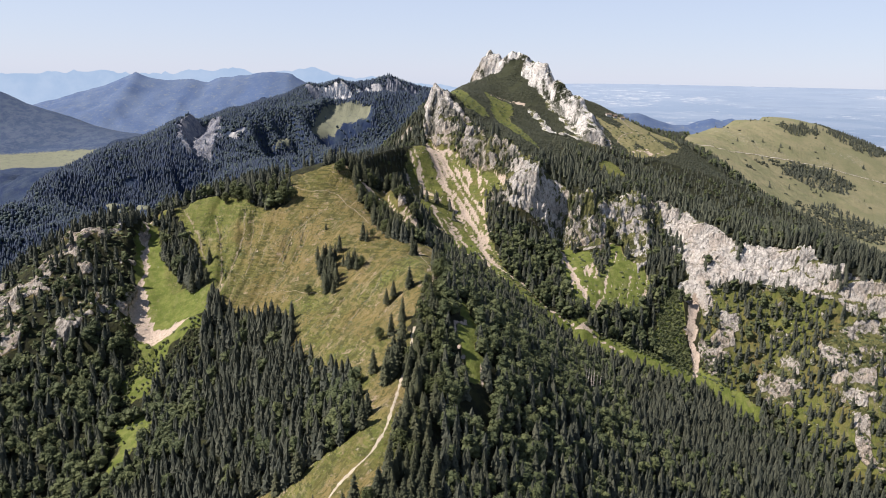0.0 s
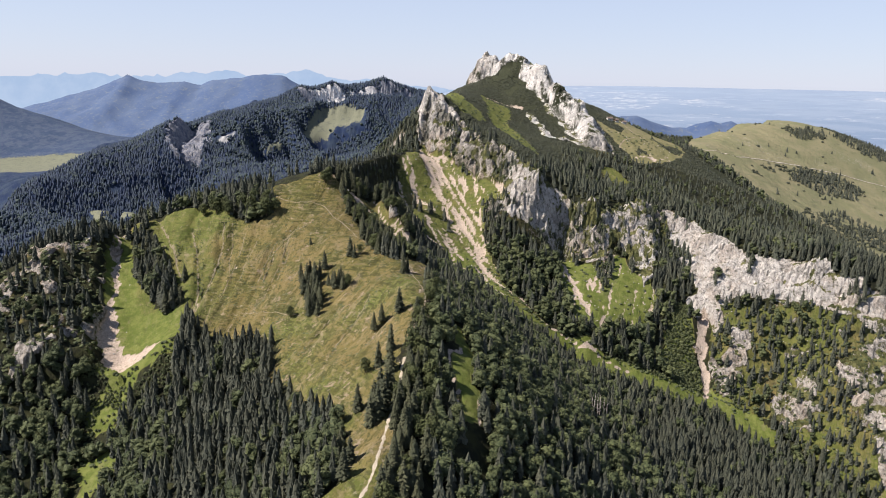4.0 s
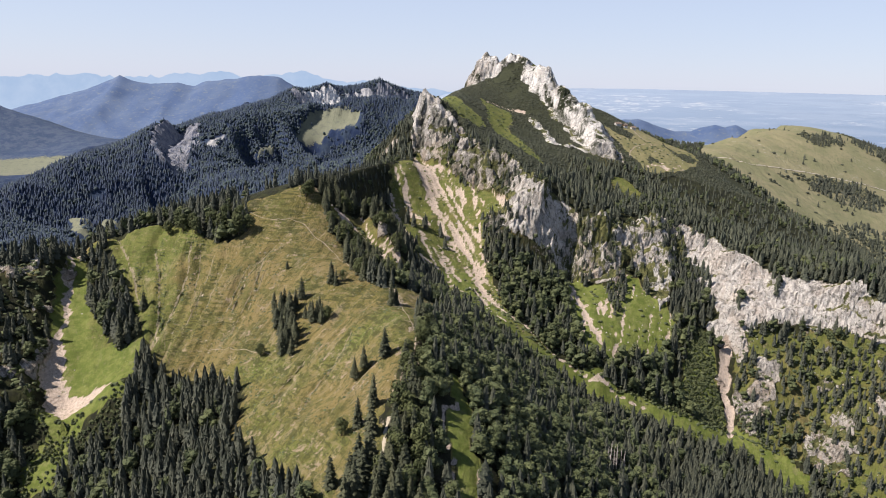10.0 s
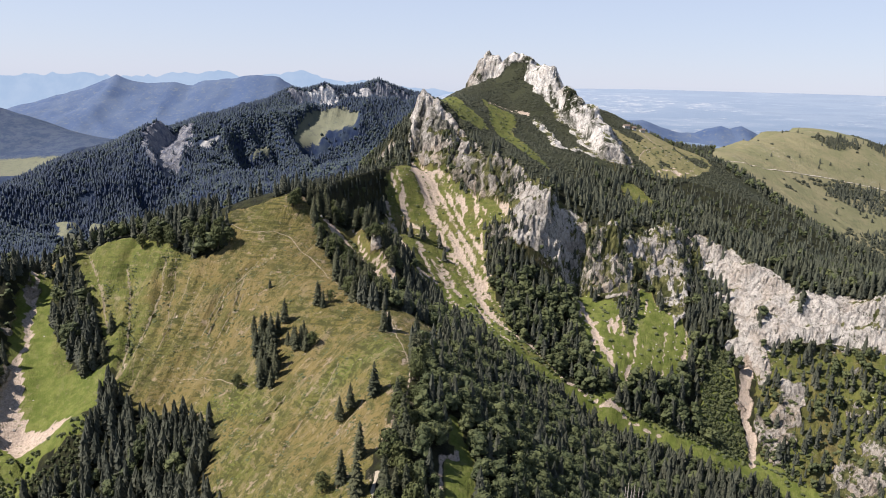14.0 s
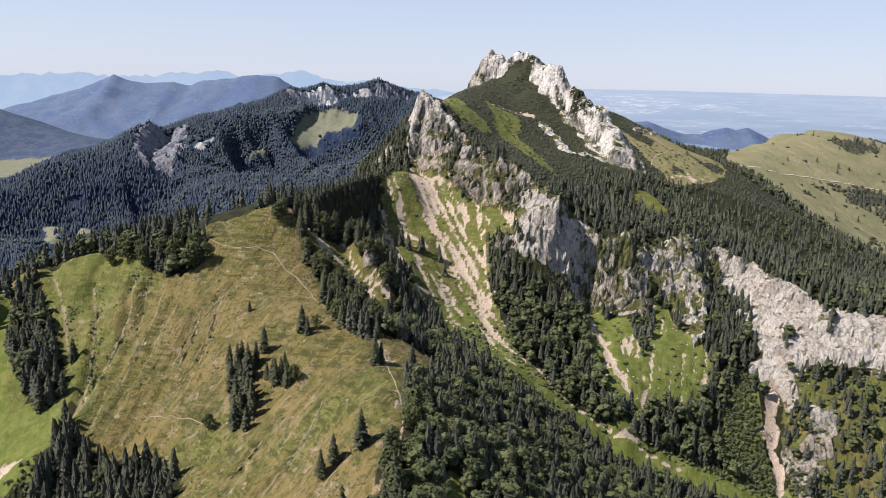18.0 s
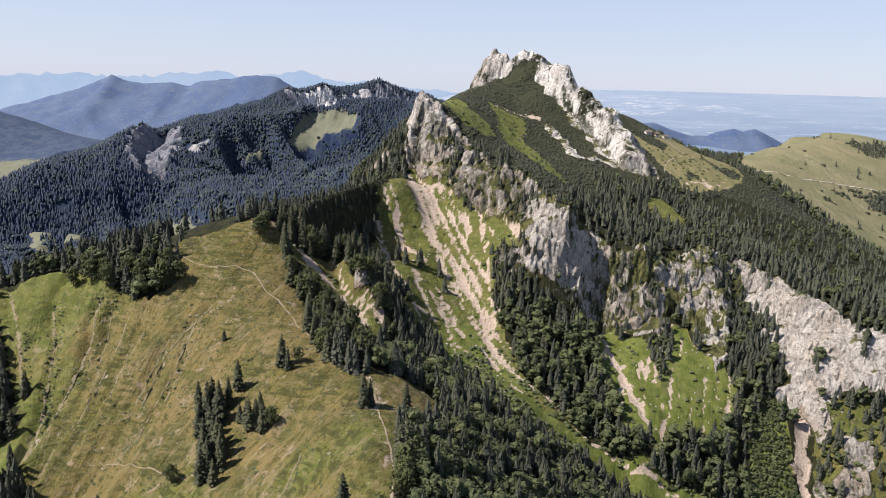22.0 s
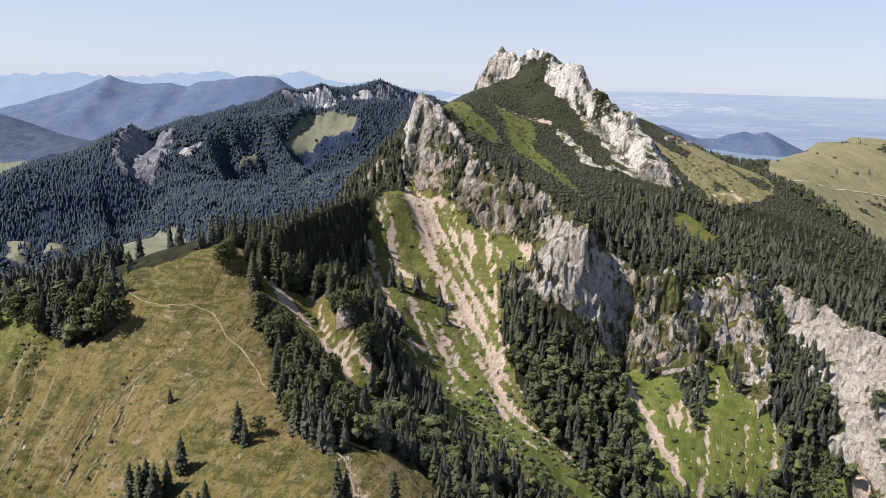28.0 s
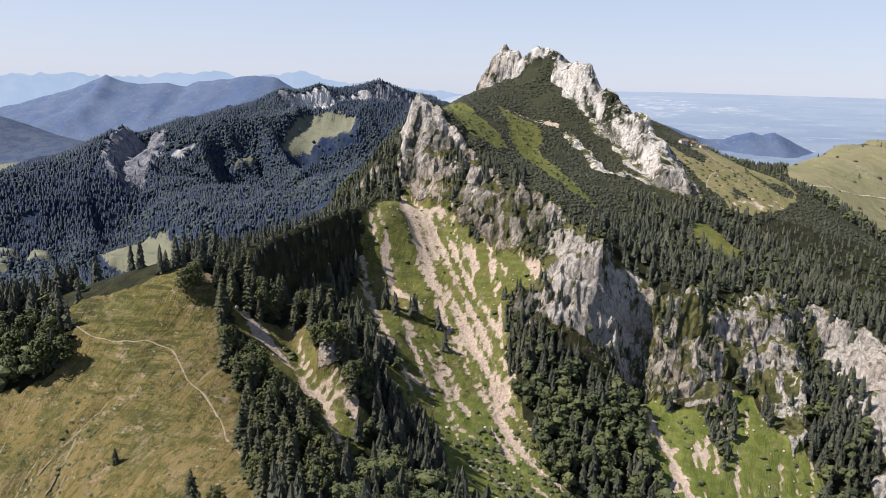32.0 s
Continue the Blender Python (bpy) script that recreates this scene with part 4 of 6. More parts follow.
# the pasture's fall lines fan out from its foot: a coordinate across them
FAN = (GX + 195) / np.maximum(GY - 560, 40)
COVER["across"] = np.where(FAN < 0.42, 160 * np.maximum(FAN, -0.9), 67 + (GX + 195) - 0.42 * (GY - 560)) + 3.0 * rough(GX, GY, 40, 2)
# soft edges on the coarse far part of the sheet
for key in ("open", "scree"):
    soft = COVER[key]
    for _ in range(2):
        soft = (np.roll(soft, 1, 1) + 2 * soft + np.roll(soft, -1, 1)) / 4
        soft = (np.roll(soft, 2, 0) + 2 * soft + np.roll(soft, -2, 0)) / 4
    COVER[key] = np.where(GY > 1750, soft, COVER[key])
# relief on top of the large forms
NEAR = ease(1 - np.maximum(np.abs(GX) / 900, (GY - 300) / 1500), 0.0, 0.15)
BEND = 10 * rough(GX, GY, 34, 2)
RELIEF = 1.1 * rough(GX, GY, 45, 4) + 0.35 * rough(GX, GY, 7, 3)
FINS = inside(GX, GY, nose_area) * 1.0
FIN = rough(GX + 0.8 * BEND - 0.25 * GY, GY * 0.20, 17, 3, True)
ON_CREST = 1 - ease(line_distance(GX, GY, crest_rock)[0], 14, 42)
RELIEF += COVER["rock"] * (1 - 0.6 * FINS) * (1 - 0.65 * ON_CREST) * (5.0 * rough(GX + BEND, GY - BEND, 30, 3, True) + 3.5 * rough(GX, GY, 11, 4, True))
RELIEF += COVER["rock"] * FINS * (8.5 * FIN + 5.0 * rough(GX, GY * 0.6, 9, 3, True))
RELIEF += COVER["rock"] * (GY < 1130) * 2.6 * np.sin(6.2832 * (SMOOTH + 7 * rough(GX, GY, 28, 3)) / 19)
# the summit's block of rock: a steep-sided wall with towers and notches, and the pinnacle
CREST, CREST_A, CREST_S = line_distance(GX, GY, crest_rock)
WEDGE = ease(CREST_A, 0.16, 0.26) * (1 - ease(CREST_A, 0.42, 0.50)) * (CREST_S < 0)
RELIEF += WEDGE * 9 * ease(CREST, 2, 14) * (1 - ease(CREST, 16, 52))
CREST = CREST + 3 * WEDGE
RELIEF += ease(CREST + 7 * rough(GX, GY, 17, 3), 21, 8) * (17 + 3.5 * rough(GX, GY, 14, 4))
for cx, cy, r, high in ((79, 1472, 11, 10), (95, 1470, 13, 11), (111, 1464, 6, -7), (127, 1456, 13, 9), (146, 1444, 13, 8), (161, 1421, 6, -9), (172, 1392, 14, 13), (182, 1380, 10, 8), (189, 1365, 6, -5), (199, 1348, 12, 10), (210, 1326, 10, 7), (226, 1296, 13, 9), (232, 1255, 12, 5), (-14, 1129, 9, 6), (-4, 1121, 5, -4), (6, 1110, 7, 4)):
    RELIEF += high * ease(1.25 - np.hypot(GX - cx, GY - cy) / r + 0.35 * rough(GX, GY, 8, 3), 0.0, 0.75)
# the wooded spur falls off steeply into the great gully; a buttress turns its back to the sun; the bowl in the far ridge
SPUR_D, SPUR_A, SPUR_S = line_distance(GX, GY, spur_edge)
RELIEF -= (38 + 6 * rough(GX, GY, 13, 3, True)) * ease(SPUR_D, 1, 14) * (1 - ease(SPUR_D, 22, 66)) * (SPUR_S < 0) * ease(SPUR_A, 0.05, 0.25) * (1 - ease(SPUR_A, 0.78, 0.98))
RELIEF += 10 * ease(1 - np.hypot((GX - 108) / 64, (GY - 924) / 46), 0.0, 0.6)
RELIEF += 4 * bump_at(GX, GY, 106, 966, 24, 34) - 9 * bump_at(GX, GY, 150, 962, 20, 30)
BLUFF_D, BLUFF_A, BLUFF_S = line_distance(GX, GY, far_bluff)
BLUFF_W = ease(BLUFF_A, 0.0, 0.15) * (1 - ease(BLUFF_A, 0.72, 1.0)) * (GY > 1700) * (GY < 2500) * (GX < -350)
RELIEF += BLUFF_W * np.where(BLUFF_S > 0, 16 - 46 * ease(BLUFF_D, 0, 30) + 30 * ease(BLUFF_D, 40, 150), 20 * (1 - ease(BLUFF_D, 0, 90)))
RELIEF += (inside(GX, GY, far_cliff) * 13 * rough(GX, GY, 40, 4, True))
CRAG_D, CRAG_A, CRAG_S = line_distance(GX, GY, [(-520, 2700), (-472, 2750), (-377, 2850), (-199, 2950), (-94, 3000), (0, 3040)])
RELIEF -= (CRAG_S < 0) * (GY > 2400) * ease(CRAG_A, 0.05, 0.25) * (1 - ease(CRAG_A, 0.8, 1.0)) * (32 + 12 * rough(GX, GY, 70, 4, True)) * ease(CRAG_D, 6, 34) * (1 - ease(CRAG_D, 70, 190))
RELIEF += bump_at(GX, GY, 0, 1110, 55, 50) * (5 * rough(GX * 1.2, GY, 14, 3, True) + 5 * rough(GX, GY, 7, 3, True) - 2)
RIB_D, RIB_A, RIB_S = line_distance(GX, GY, side_rib)
RELIEF += (21 + 4 * rough(GX, GY, 12, 3, True)) * np.where(RIB_S > 0, 1 - ease(RIB_D, 2, 17), 1 - ease(RIB_D, 2, 20)) * ease(RIB_A, 0.0, 0.2) * (1 - ease(RIB_A, 0.6, 1.0))
RELIEF -= 1.8 * COVER["scree"]
RELIEF -= (2.0 + 2.2 * ease(-GX, 180, 195)) * COVER["rill"]
CRAGGY = inside(GX, GY, sparse_west) * 1.0
SPRING_D, SPRING_A, SPRING_S = line_distance(GX, GY, scree_spring[:6])
RELIEF += CRAGGY * 5.5 * rough(GX, GY, 26, 4, True) + 7 * (SPRING_S < 0) * (GY < 770) * (GY > 615) * ease(SPRING_D, 3, 16) * (1 - ease(SPRING_D, 30, 95))
PASTURE = inside(GX, GY, pasture_upper) | inside(GX, GY, pasture_top)
RELIEF += (COVER["open"] > 0.5) * NEAR * np.where(PASTURE, (1.8 + 3.6 * ease(-GX, 110, 170)) * rough(COVER["across"], GY * 0.10, 13, 3, True), 1.2 * rough(GX * 0.86 + GY * 0.40, (GY * 0.86 - GX * 0.40) * 0.20, 9, 3, True))
RELIEF += (1 - COVER["open"]) * (1 - NEAR) * (GY < 4300) * 9 * rough(GX, GY, 150, 5, True) * (1 - COVER["far"])
BEYOND_RIDGE = line_distance(GX, GY, far_ridge)[0]
RELIEF += COVER["beyond"] * (1 - COVER["open"]) * (1 - COVER["far"]) * (1 - ease(GY, 2950, 3300)) * ease(BEYOND_RIDGE, 25, 170) * (1 - bump_at(GX, GY, -900, 2080, 130, 220)) * 74 * rough(GX + 0.6 * GY, (GY - 0.6 * GX) * 0.45, 230, 4, True)
HEIGHT = SMOOTH + RELIEF
# cliffs: ledges and overhangs, pushed out across the fall of the rock
FALL_X, FALL_Y = np.gradient(HEIGHT, XS, YS)
STEEP = np.hypot(FALL_X, FALL_Y)
PUSH = COVER["rock"] * ease(STEEP, 0.7, 1.4) * (2.8 * rough(GX * 0.7 + GY * 0.7, HEIGHT * 1.3, 15, 4, True) + 1.5 * rough(GX - GY, HEIGHT * 1.3, 6, 3, True) + 1.5 * ON_CREST * rough(GX + GY, HEIGHT, 12, 3, True))
PX, PY = GX - PUSH * FALL_X / (STEEP + 0.01), GY - PUSH * FALL_Y / (STEEP + 0.01)
# where clefts hold scrub and where crevice shade is painted on the crest
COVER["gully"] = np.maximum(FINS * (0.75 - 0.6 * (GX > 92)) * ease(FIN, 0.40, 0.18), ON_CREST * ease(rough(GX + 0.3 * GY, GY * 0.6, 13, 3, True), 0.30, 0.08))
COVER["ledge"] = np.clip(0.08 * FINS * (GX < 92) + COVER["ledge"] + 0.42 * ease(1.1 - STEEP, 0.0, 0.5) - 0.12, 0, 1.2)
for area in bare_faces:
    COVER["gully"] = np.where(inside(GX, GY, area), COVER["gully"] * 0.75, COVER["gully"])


def ground_z(x, y):
    x, y = np.atleast_1d(np.asarray(x, float)), np.atleast_1d(np.asarray(y, float))
    i, j = np.clip(np.searchsorted(XS, x) - 1, 0, len(XS) - 2), np.clip(np.searchsorted(YS, y) - 1, 0, len(YS) - 2)
    u, v = (x - XS[i]) / (XS[i + 1] - XS[i]), (y - YS[j]) / (YS[j + 1] - YS[j])
    return (HEIGHT[i, j] * (1 - u) + HEIGHT[i + 1, j] * u) * (1 - v) + (HEIGHT[i, j + 1] * (1 - u) + HEIGHT[i + 1, j + 1] * u) * v


def at_ground(values, x, y):
    i, j = np.clip(np.searchsorted(XS, x), 0, len(XS) - 1), np.clip(np.searchsorted(YS, y), 0, len(YS) - 1)
    return values[i, j]


def mesh_from(name, verts, faces, mats, tones=None, smooth=False):
    """A mesh from arrays: verts (n, 3), faces (m, 3 or 4)."""
    me = bpy.data.meshes.new(name)
    n, (m, k) = len(verts), faces.shape
    me.vertices.add(n)
    me.vertices.foreach_set("co", np.ascontiguousarray(verts, np.float32).ravel())
    me.loops.add(m * k)
    me.loops.foreach_set("vertex_index", np.ascontiguousarray(faces, np.int32).ravel())
    me.polygons.add(m)
    me.polygons.foreach_set("loop_start", np.arange(0, m * k, k, dtype=np.int32))
    me.polygons.foreach_set("use_smooth", np.broadcast_to(smooth, m).copy())
    me.update(calc_edges=True)
    for mat in mats:
        me.materials.append(mat)
    for key, values in (tones or {}).items():
        me.attributes.new(key, "FLOAT", "POINT").data.foreach_set("value", np.ascontiguousarray(values, np.float32).ravel())
    return me


def sheet_faces(nx, ny):
    idx = np.arange(nx * ny).reshape(nx, ny)
    return np.stack([idx[:-1, :-1], idx[1:, :-1], idx[1:, 1:], idx[:-1, 1:]], -1).reshape(-1, 4)


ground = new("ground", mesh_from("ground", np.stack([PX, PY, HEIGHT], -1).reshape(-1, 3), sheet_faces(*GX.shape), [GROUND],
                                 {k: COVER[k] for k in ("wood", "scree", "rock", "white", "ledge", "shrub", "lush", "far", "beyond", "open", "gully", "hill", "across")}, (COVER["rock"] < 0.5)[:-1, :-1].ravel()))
tagged(ground, "mountain land of dry pasture, limestone cliffs, scree and forest floor", "ground", kind="structure")


# distant mountains, with the haze put into their colour and glow
def distant_range(name, line, deep, base, size, mat, label, jag):
    pts = spread_far(line, 24.0)
    cx, cy, cz = np.array(pts).T
    v = np.concatenate([np.linspace(-1, 0, 22), np.linspace(0.06, 0.6, 8)])
    x = np.repeat(cx[:, None], len(v), 1)
    y = cy[:, None] + deep * v
    fall = np.where(v < 0, -v, v * 1.2)
    crest = cz + jag * rough(cx, cy, size, 4, True)
    z = crest[:, None] + (base - crest[:, None]) * fall ** 0.85
    z = z + jag * 1.2 * np.sin(np.pi * np.clip(fall, 0, 1)) ** 0.7 * rough(x * 0.8 + 0.5 * y, y * 0.8 - 0.5 * x, size * 0.6, 4, True)
    y = np.minimum(y, 4975)
    ob = new(name, mesh_from(name, np.stack([x, y, z], -1).reshape(-1, 3), sheet_faces(*x.shape), [mat], None, True))
    return tagged(ob, label, "mountain range", kind="structure")


def spread_far(points, step):
    out = []
    for a, b in zip(points, points[1:]):
        n = max(1, int(math.dist(a[:2], b[:2]) / step))
        out += [tuple(p + (q - p) * k / n for p, q in zip(a, b)) for k in range(n)]
    return out + [points[-1]]


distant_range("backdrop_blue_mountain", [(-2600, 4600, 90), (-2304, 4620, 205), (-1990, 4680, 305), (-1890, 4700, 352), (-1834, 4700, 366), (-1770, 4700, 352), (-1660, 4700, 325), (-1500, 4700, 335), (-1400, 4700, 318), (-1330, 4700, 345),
                                         (-1026, 4700, 385), (-900, 4700, 372), (-824, 4700, 335), (-500, 4700, 250)], 700, 20, 160, HAZE_BLUE_HILL, "hazy blue wooded mountain beyond the valley", 16)
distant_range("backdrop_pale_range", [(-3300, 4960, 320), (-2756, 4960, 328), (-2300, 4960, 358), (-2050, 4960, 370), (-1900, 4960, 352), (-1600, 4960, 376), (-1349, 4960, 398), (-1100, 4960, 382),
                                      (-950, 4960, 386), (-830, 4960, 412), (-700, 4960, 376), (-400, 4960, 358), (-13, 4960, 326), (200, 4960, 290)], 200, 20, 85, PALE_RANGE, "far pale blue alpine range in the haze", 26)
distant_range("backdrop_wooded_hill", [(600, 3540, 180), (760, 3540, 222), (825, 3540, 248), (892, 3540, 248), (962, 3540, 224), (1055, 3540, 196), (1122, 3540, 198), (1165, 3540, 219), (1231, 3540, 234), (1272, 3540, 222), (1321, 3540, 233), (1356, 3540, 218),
                                        (1441, 3540, 178), (1585, 3540, 115), (1700, 3540, 90)], 320, 40, 120, HAZE_BLUE_HILL,
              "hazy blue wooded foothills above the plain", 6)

# ---- woods ----
RNG = np.random.RandomState(11)


def fan_layer(rng, low, high, radius, points, droop):
    """One tier of a conifer: a ragged skirt round a peak."""
    a = np.arange(points) / points * 2 * np.pi + rng.rand() * 6
    r = radius * np.where(np.arange(points) % 2, 0.62, 1.0) * (0.85 + 0.3 * rng.rand(points))
    ring = np.stack([r * np.cos(a), r * np.sin(a), low - droop * (r / radius) + 0.02 * rng.randn(points)], -1)
    verts = np.vstack([[[0.02 * rng.randn(), 0.02 * rng.randn(), high]], ring])
    k = np.arange(points)
    return verts, np.stack([np.zeros(points, int), k + 1, (k + 1) % points + 1], -1)


def join(pieces):
    verts, faces, n = [], [], 0
    for v, f in pieces:
        verts.append(v)
        faces.append(f + n)
        n += len(v)
    return np.vstack(verts), np.vstack(faces)


def conifer(seed, tiers, points, width):
    """A spruce one metre high, as plain tiers."""
    rng = np.random.RandomState(seed)
    out = []
    for k in range(tiers):
        u = k / tiers
        out.append(fan_layer(rng, 0.06 + 0.88 * u, min(0.06 + 0.88 * u + 2.1 / tiers, 1.0) if k < tiers - 1 else 1.0, width * (1 - u) ** 0.60 * (0.86 + 0.28 * rng.rand()) + 0.014, points, 0.06))
    return join(out)


def ball(rng, points):
    """A ragged clump: an icosahedron with its corners pushed about."""
    t = (1 + 5 ** 0.5) / 2
    v = np.array([(-1, t, 0), (1, t, 0), (-1, -t, 0), (1, -t, 0), (0, -1, t), (0, 1, t), (0, -1, -t), (0, 1, -t), (t, 0, -1), (t, 0, 1), (-t, 0, -1), (-t, 0, 1)]) / 1.9
    f = np.array([(0, 11, 5), (0, 5, 1), (0, 1, 7), (0, 7, 10), (0, 10, 11), (1, 5, 9), (5, 11, 4), (11, 10, 2), (10, 7, 6), (7, 1, 8),
                  (3, 9, 4), (3, 4, 2), (3, 2, 6), (3, 6, 8), (3, 8, 9), (4, 9, 5), (2, 4, 11), (6, 2, 10), (8, 6, 7), (9, 8, 1)])
    return v * (0.75 + 0.5 * rng.rand(12, 1)) * points, f


def broad(seed, lobes, width):
    """A broadleaved crown one metre high, as ragged clumps."""
    rng = np.random.RandomState(seed)
    out = []
    for k in range(lobes):
        a, u = rng.rand() * 6.28, (k + 0.5) / lobes
        r = width * (1 - abs(u - 0.35) * 1.1) * (0.35 + 0.6 * rng.rand())
        v, f = ball(rng, np.array([0.22, 0.22, 0.17]) * (0.7 + 0.6 * rng.rand()))
        out.append((v + np.array([r * np.cos(a), r * np.sin(a), 0.22 + 0.62 * u]), f))
    return join(out)


def leafy_crown(seed, width, hearts=5, tufts=9, leaf=0.045):
    """A broadleaved crown one metre high: dark hearts of clumps under a loose shell of leaf tufts."""
    rng = np.random.RandomState(seed)
    out = []
    for k in range(hearts):
        a, u = k * 2.4 + rng.rand(), (k + 0.5) / hearts
        c = np.array([width * (1 - 0.8 * abs(u - 0.3)) * 0.62 * np.cos(a), width * (1 - 0.8 * abs(u - 0.3)) * 0.62 * np.sin(a), 0.26 + 0.52 * u])
        r = (0.17 + 0.07 * rng.rand()) * (5 / hearts) ** 0.3
        v, f = ball(rng, r * 0.9)
        out.append((v * np.array([1, 1, 0.85]) + c, f))
        for _ in range(tufts):
            d = rng.randn(3) + np.array([0, 0, 0.5])
            d /= np.linalg.norm(d)
            p, s = c + d * r * (0.85 + 0.3 * rng.rand()), leaf + 0.9 * leaf * rng.rand()
            e = np.cross(d, rng.randn(3))
            e /= np.linalg.norm(e)
            g = np.cross(d, e)
            out.append((np.array([p + e * s, p - e * s * 0.6 + g * s, p - e * s * 0.6 - g * s, p + d * s * 0.6]), np.array([(0, 1, 3), (1, 2, 3), (2, 0, 3)])))
    return join(out)


def cushion(seed):
    rng = np.random.RandomState(seed)
    v, f = ball(rng, np.array([1.0, 1.0, 0.62]))
    top = v[f].mean(1)[:, 2] > -0.25
    return v + np.array([0, 0, 0.2]), f[top]


def scatter(name, shapes, x, y, size, mat, label, category, sink=0.2, wide=None, smooth=False):
    """Many plants of a kind, joined into one mesh."""
    rng = np.random.RandomState(len(x))
    z = ground_z(x, y) - sink
    pick, turn = rng.randint(0, len(shapes), len(x)), rng.rand(len(x)) * 6.28
    wide = size * (0.85 + 0.4 * rng.rand(len(x))) if wide is None else wide
    verts, faces, tones, n = [], [], [], 0
    for k, (v, f) in enumerate(shapes):
        w = np.nonzero(pick == k)[0]
        if not len(w):
            continue
        c, s = np.cos(turn[w])[:, None], np.sin(turn[w])[:, None]
        px = (v[:, 0] * c - v[:, 1] * s) * wide[w][:, None] + x[w][:, None]
        py = (v[:, 0] * s + v[:, 1] * c) * wide[w][:, None] + y[w][:, None]
        pz = v[:, 2] * size[w][:, None] + z[w][:, None]
        verts.append(np.stack([px, py, pz], -1).reshape(-1, 3))
        faces.append((f[None] + (np.arange(len(w)) * len(v))[:, None, None] + n).reshape(-1, 3))
        tones.append(np.repeat(rng.rand(len(w)), len(v)))
        n += len(w) * len(v)
    ob = new(name, mesh_from(name, np.vstack(verts), np.vstack(faces), [mat], {"tone": np.concatenate(tones)}, smooth))
    return tagged(ob, label, category, kind="stuff")


def places(x0, x1, y0, y1, step, chance):
    """Jittered places, kept by a chance that depends on the place."""
    x, y = np.meshgrid(np.arange(x0, x1, step), np.arange(y0, y1, step), indexing="ij")
    x, y = x.ravel() + RNG.uniform(-0.7, 0.7, x.size) * step, y.ravel() + RNG.uniform(-0.7, 0.7, y.size) * step
    keep = RNG.rand(x.size) < chance(x, y)
    return x[keep], y[keep]


gully_clumps = [(205, 915, 6), (213, 925, 6), (206, 905, 4), (232, 925, 5), (-24, 940, 7), (-15, 946, 6), (-5, 948, 5), (8, 951, 6), (22, 933, 6), (29, 922, 6), (34, 914, 5), (-15, 878, 6)]
cliff_strips = [foot_wood, [(166, 992), (176, 990), (180, 962), (176, 946), (168, 932), (160, 934), (168, 950), (170, 964)], [(199, 970), (208, 968), (210, 950), (200, 948)], [(256, 996), (268, 994), (270, 968), (274, 950), (268, 924), (256, 926), (262, 952), (257, 970)], [(66, 968), (90, 968), (96, 948), (66, 935)], [(276, 1030), (286, 1004), (276, 968), (262, 972)], [(194, 972), (209, 966), (204, 946), (192, 948)], [(165, 980), (177, 960), (172, 936), (160, 950)], [(150, 992), (160, 985), (150, 962), (140, 970)]]


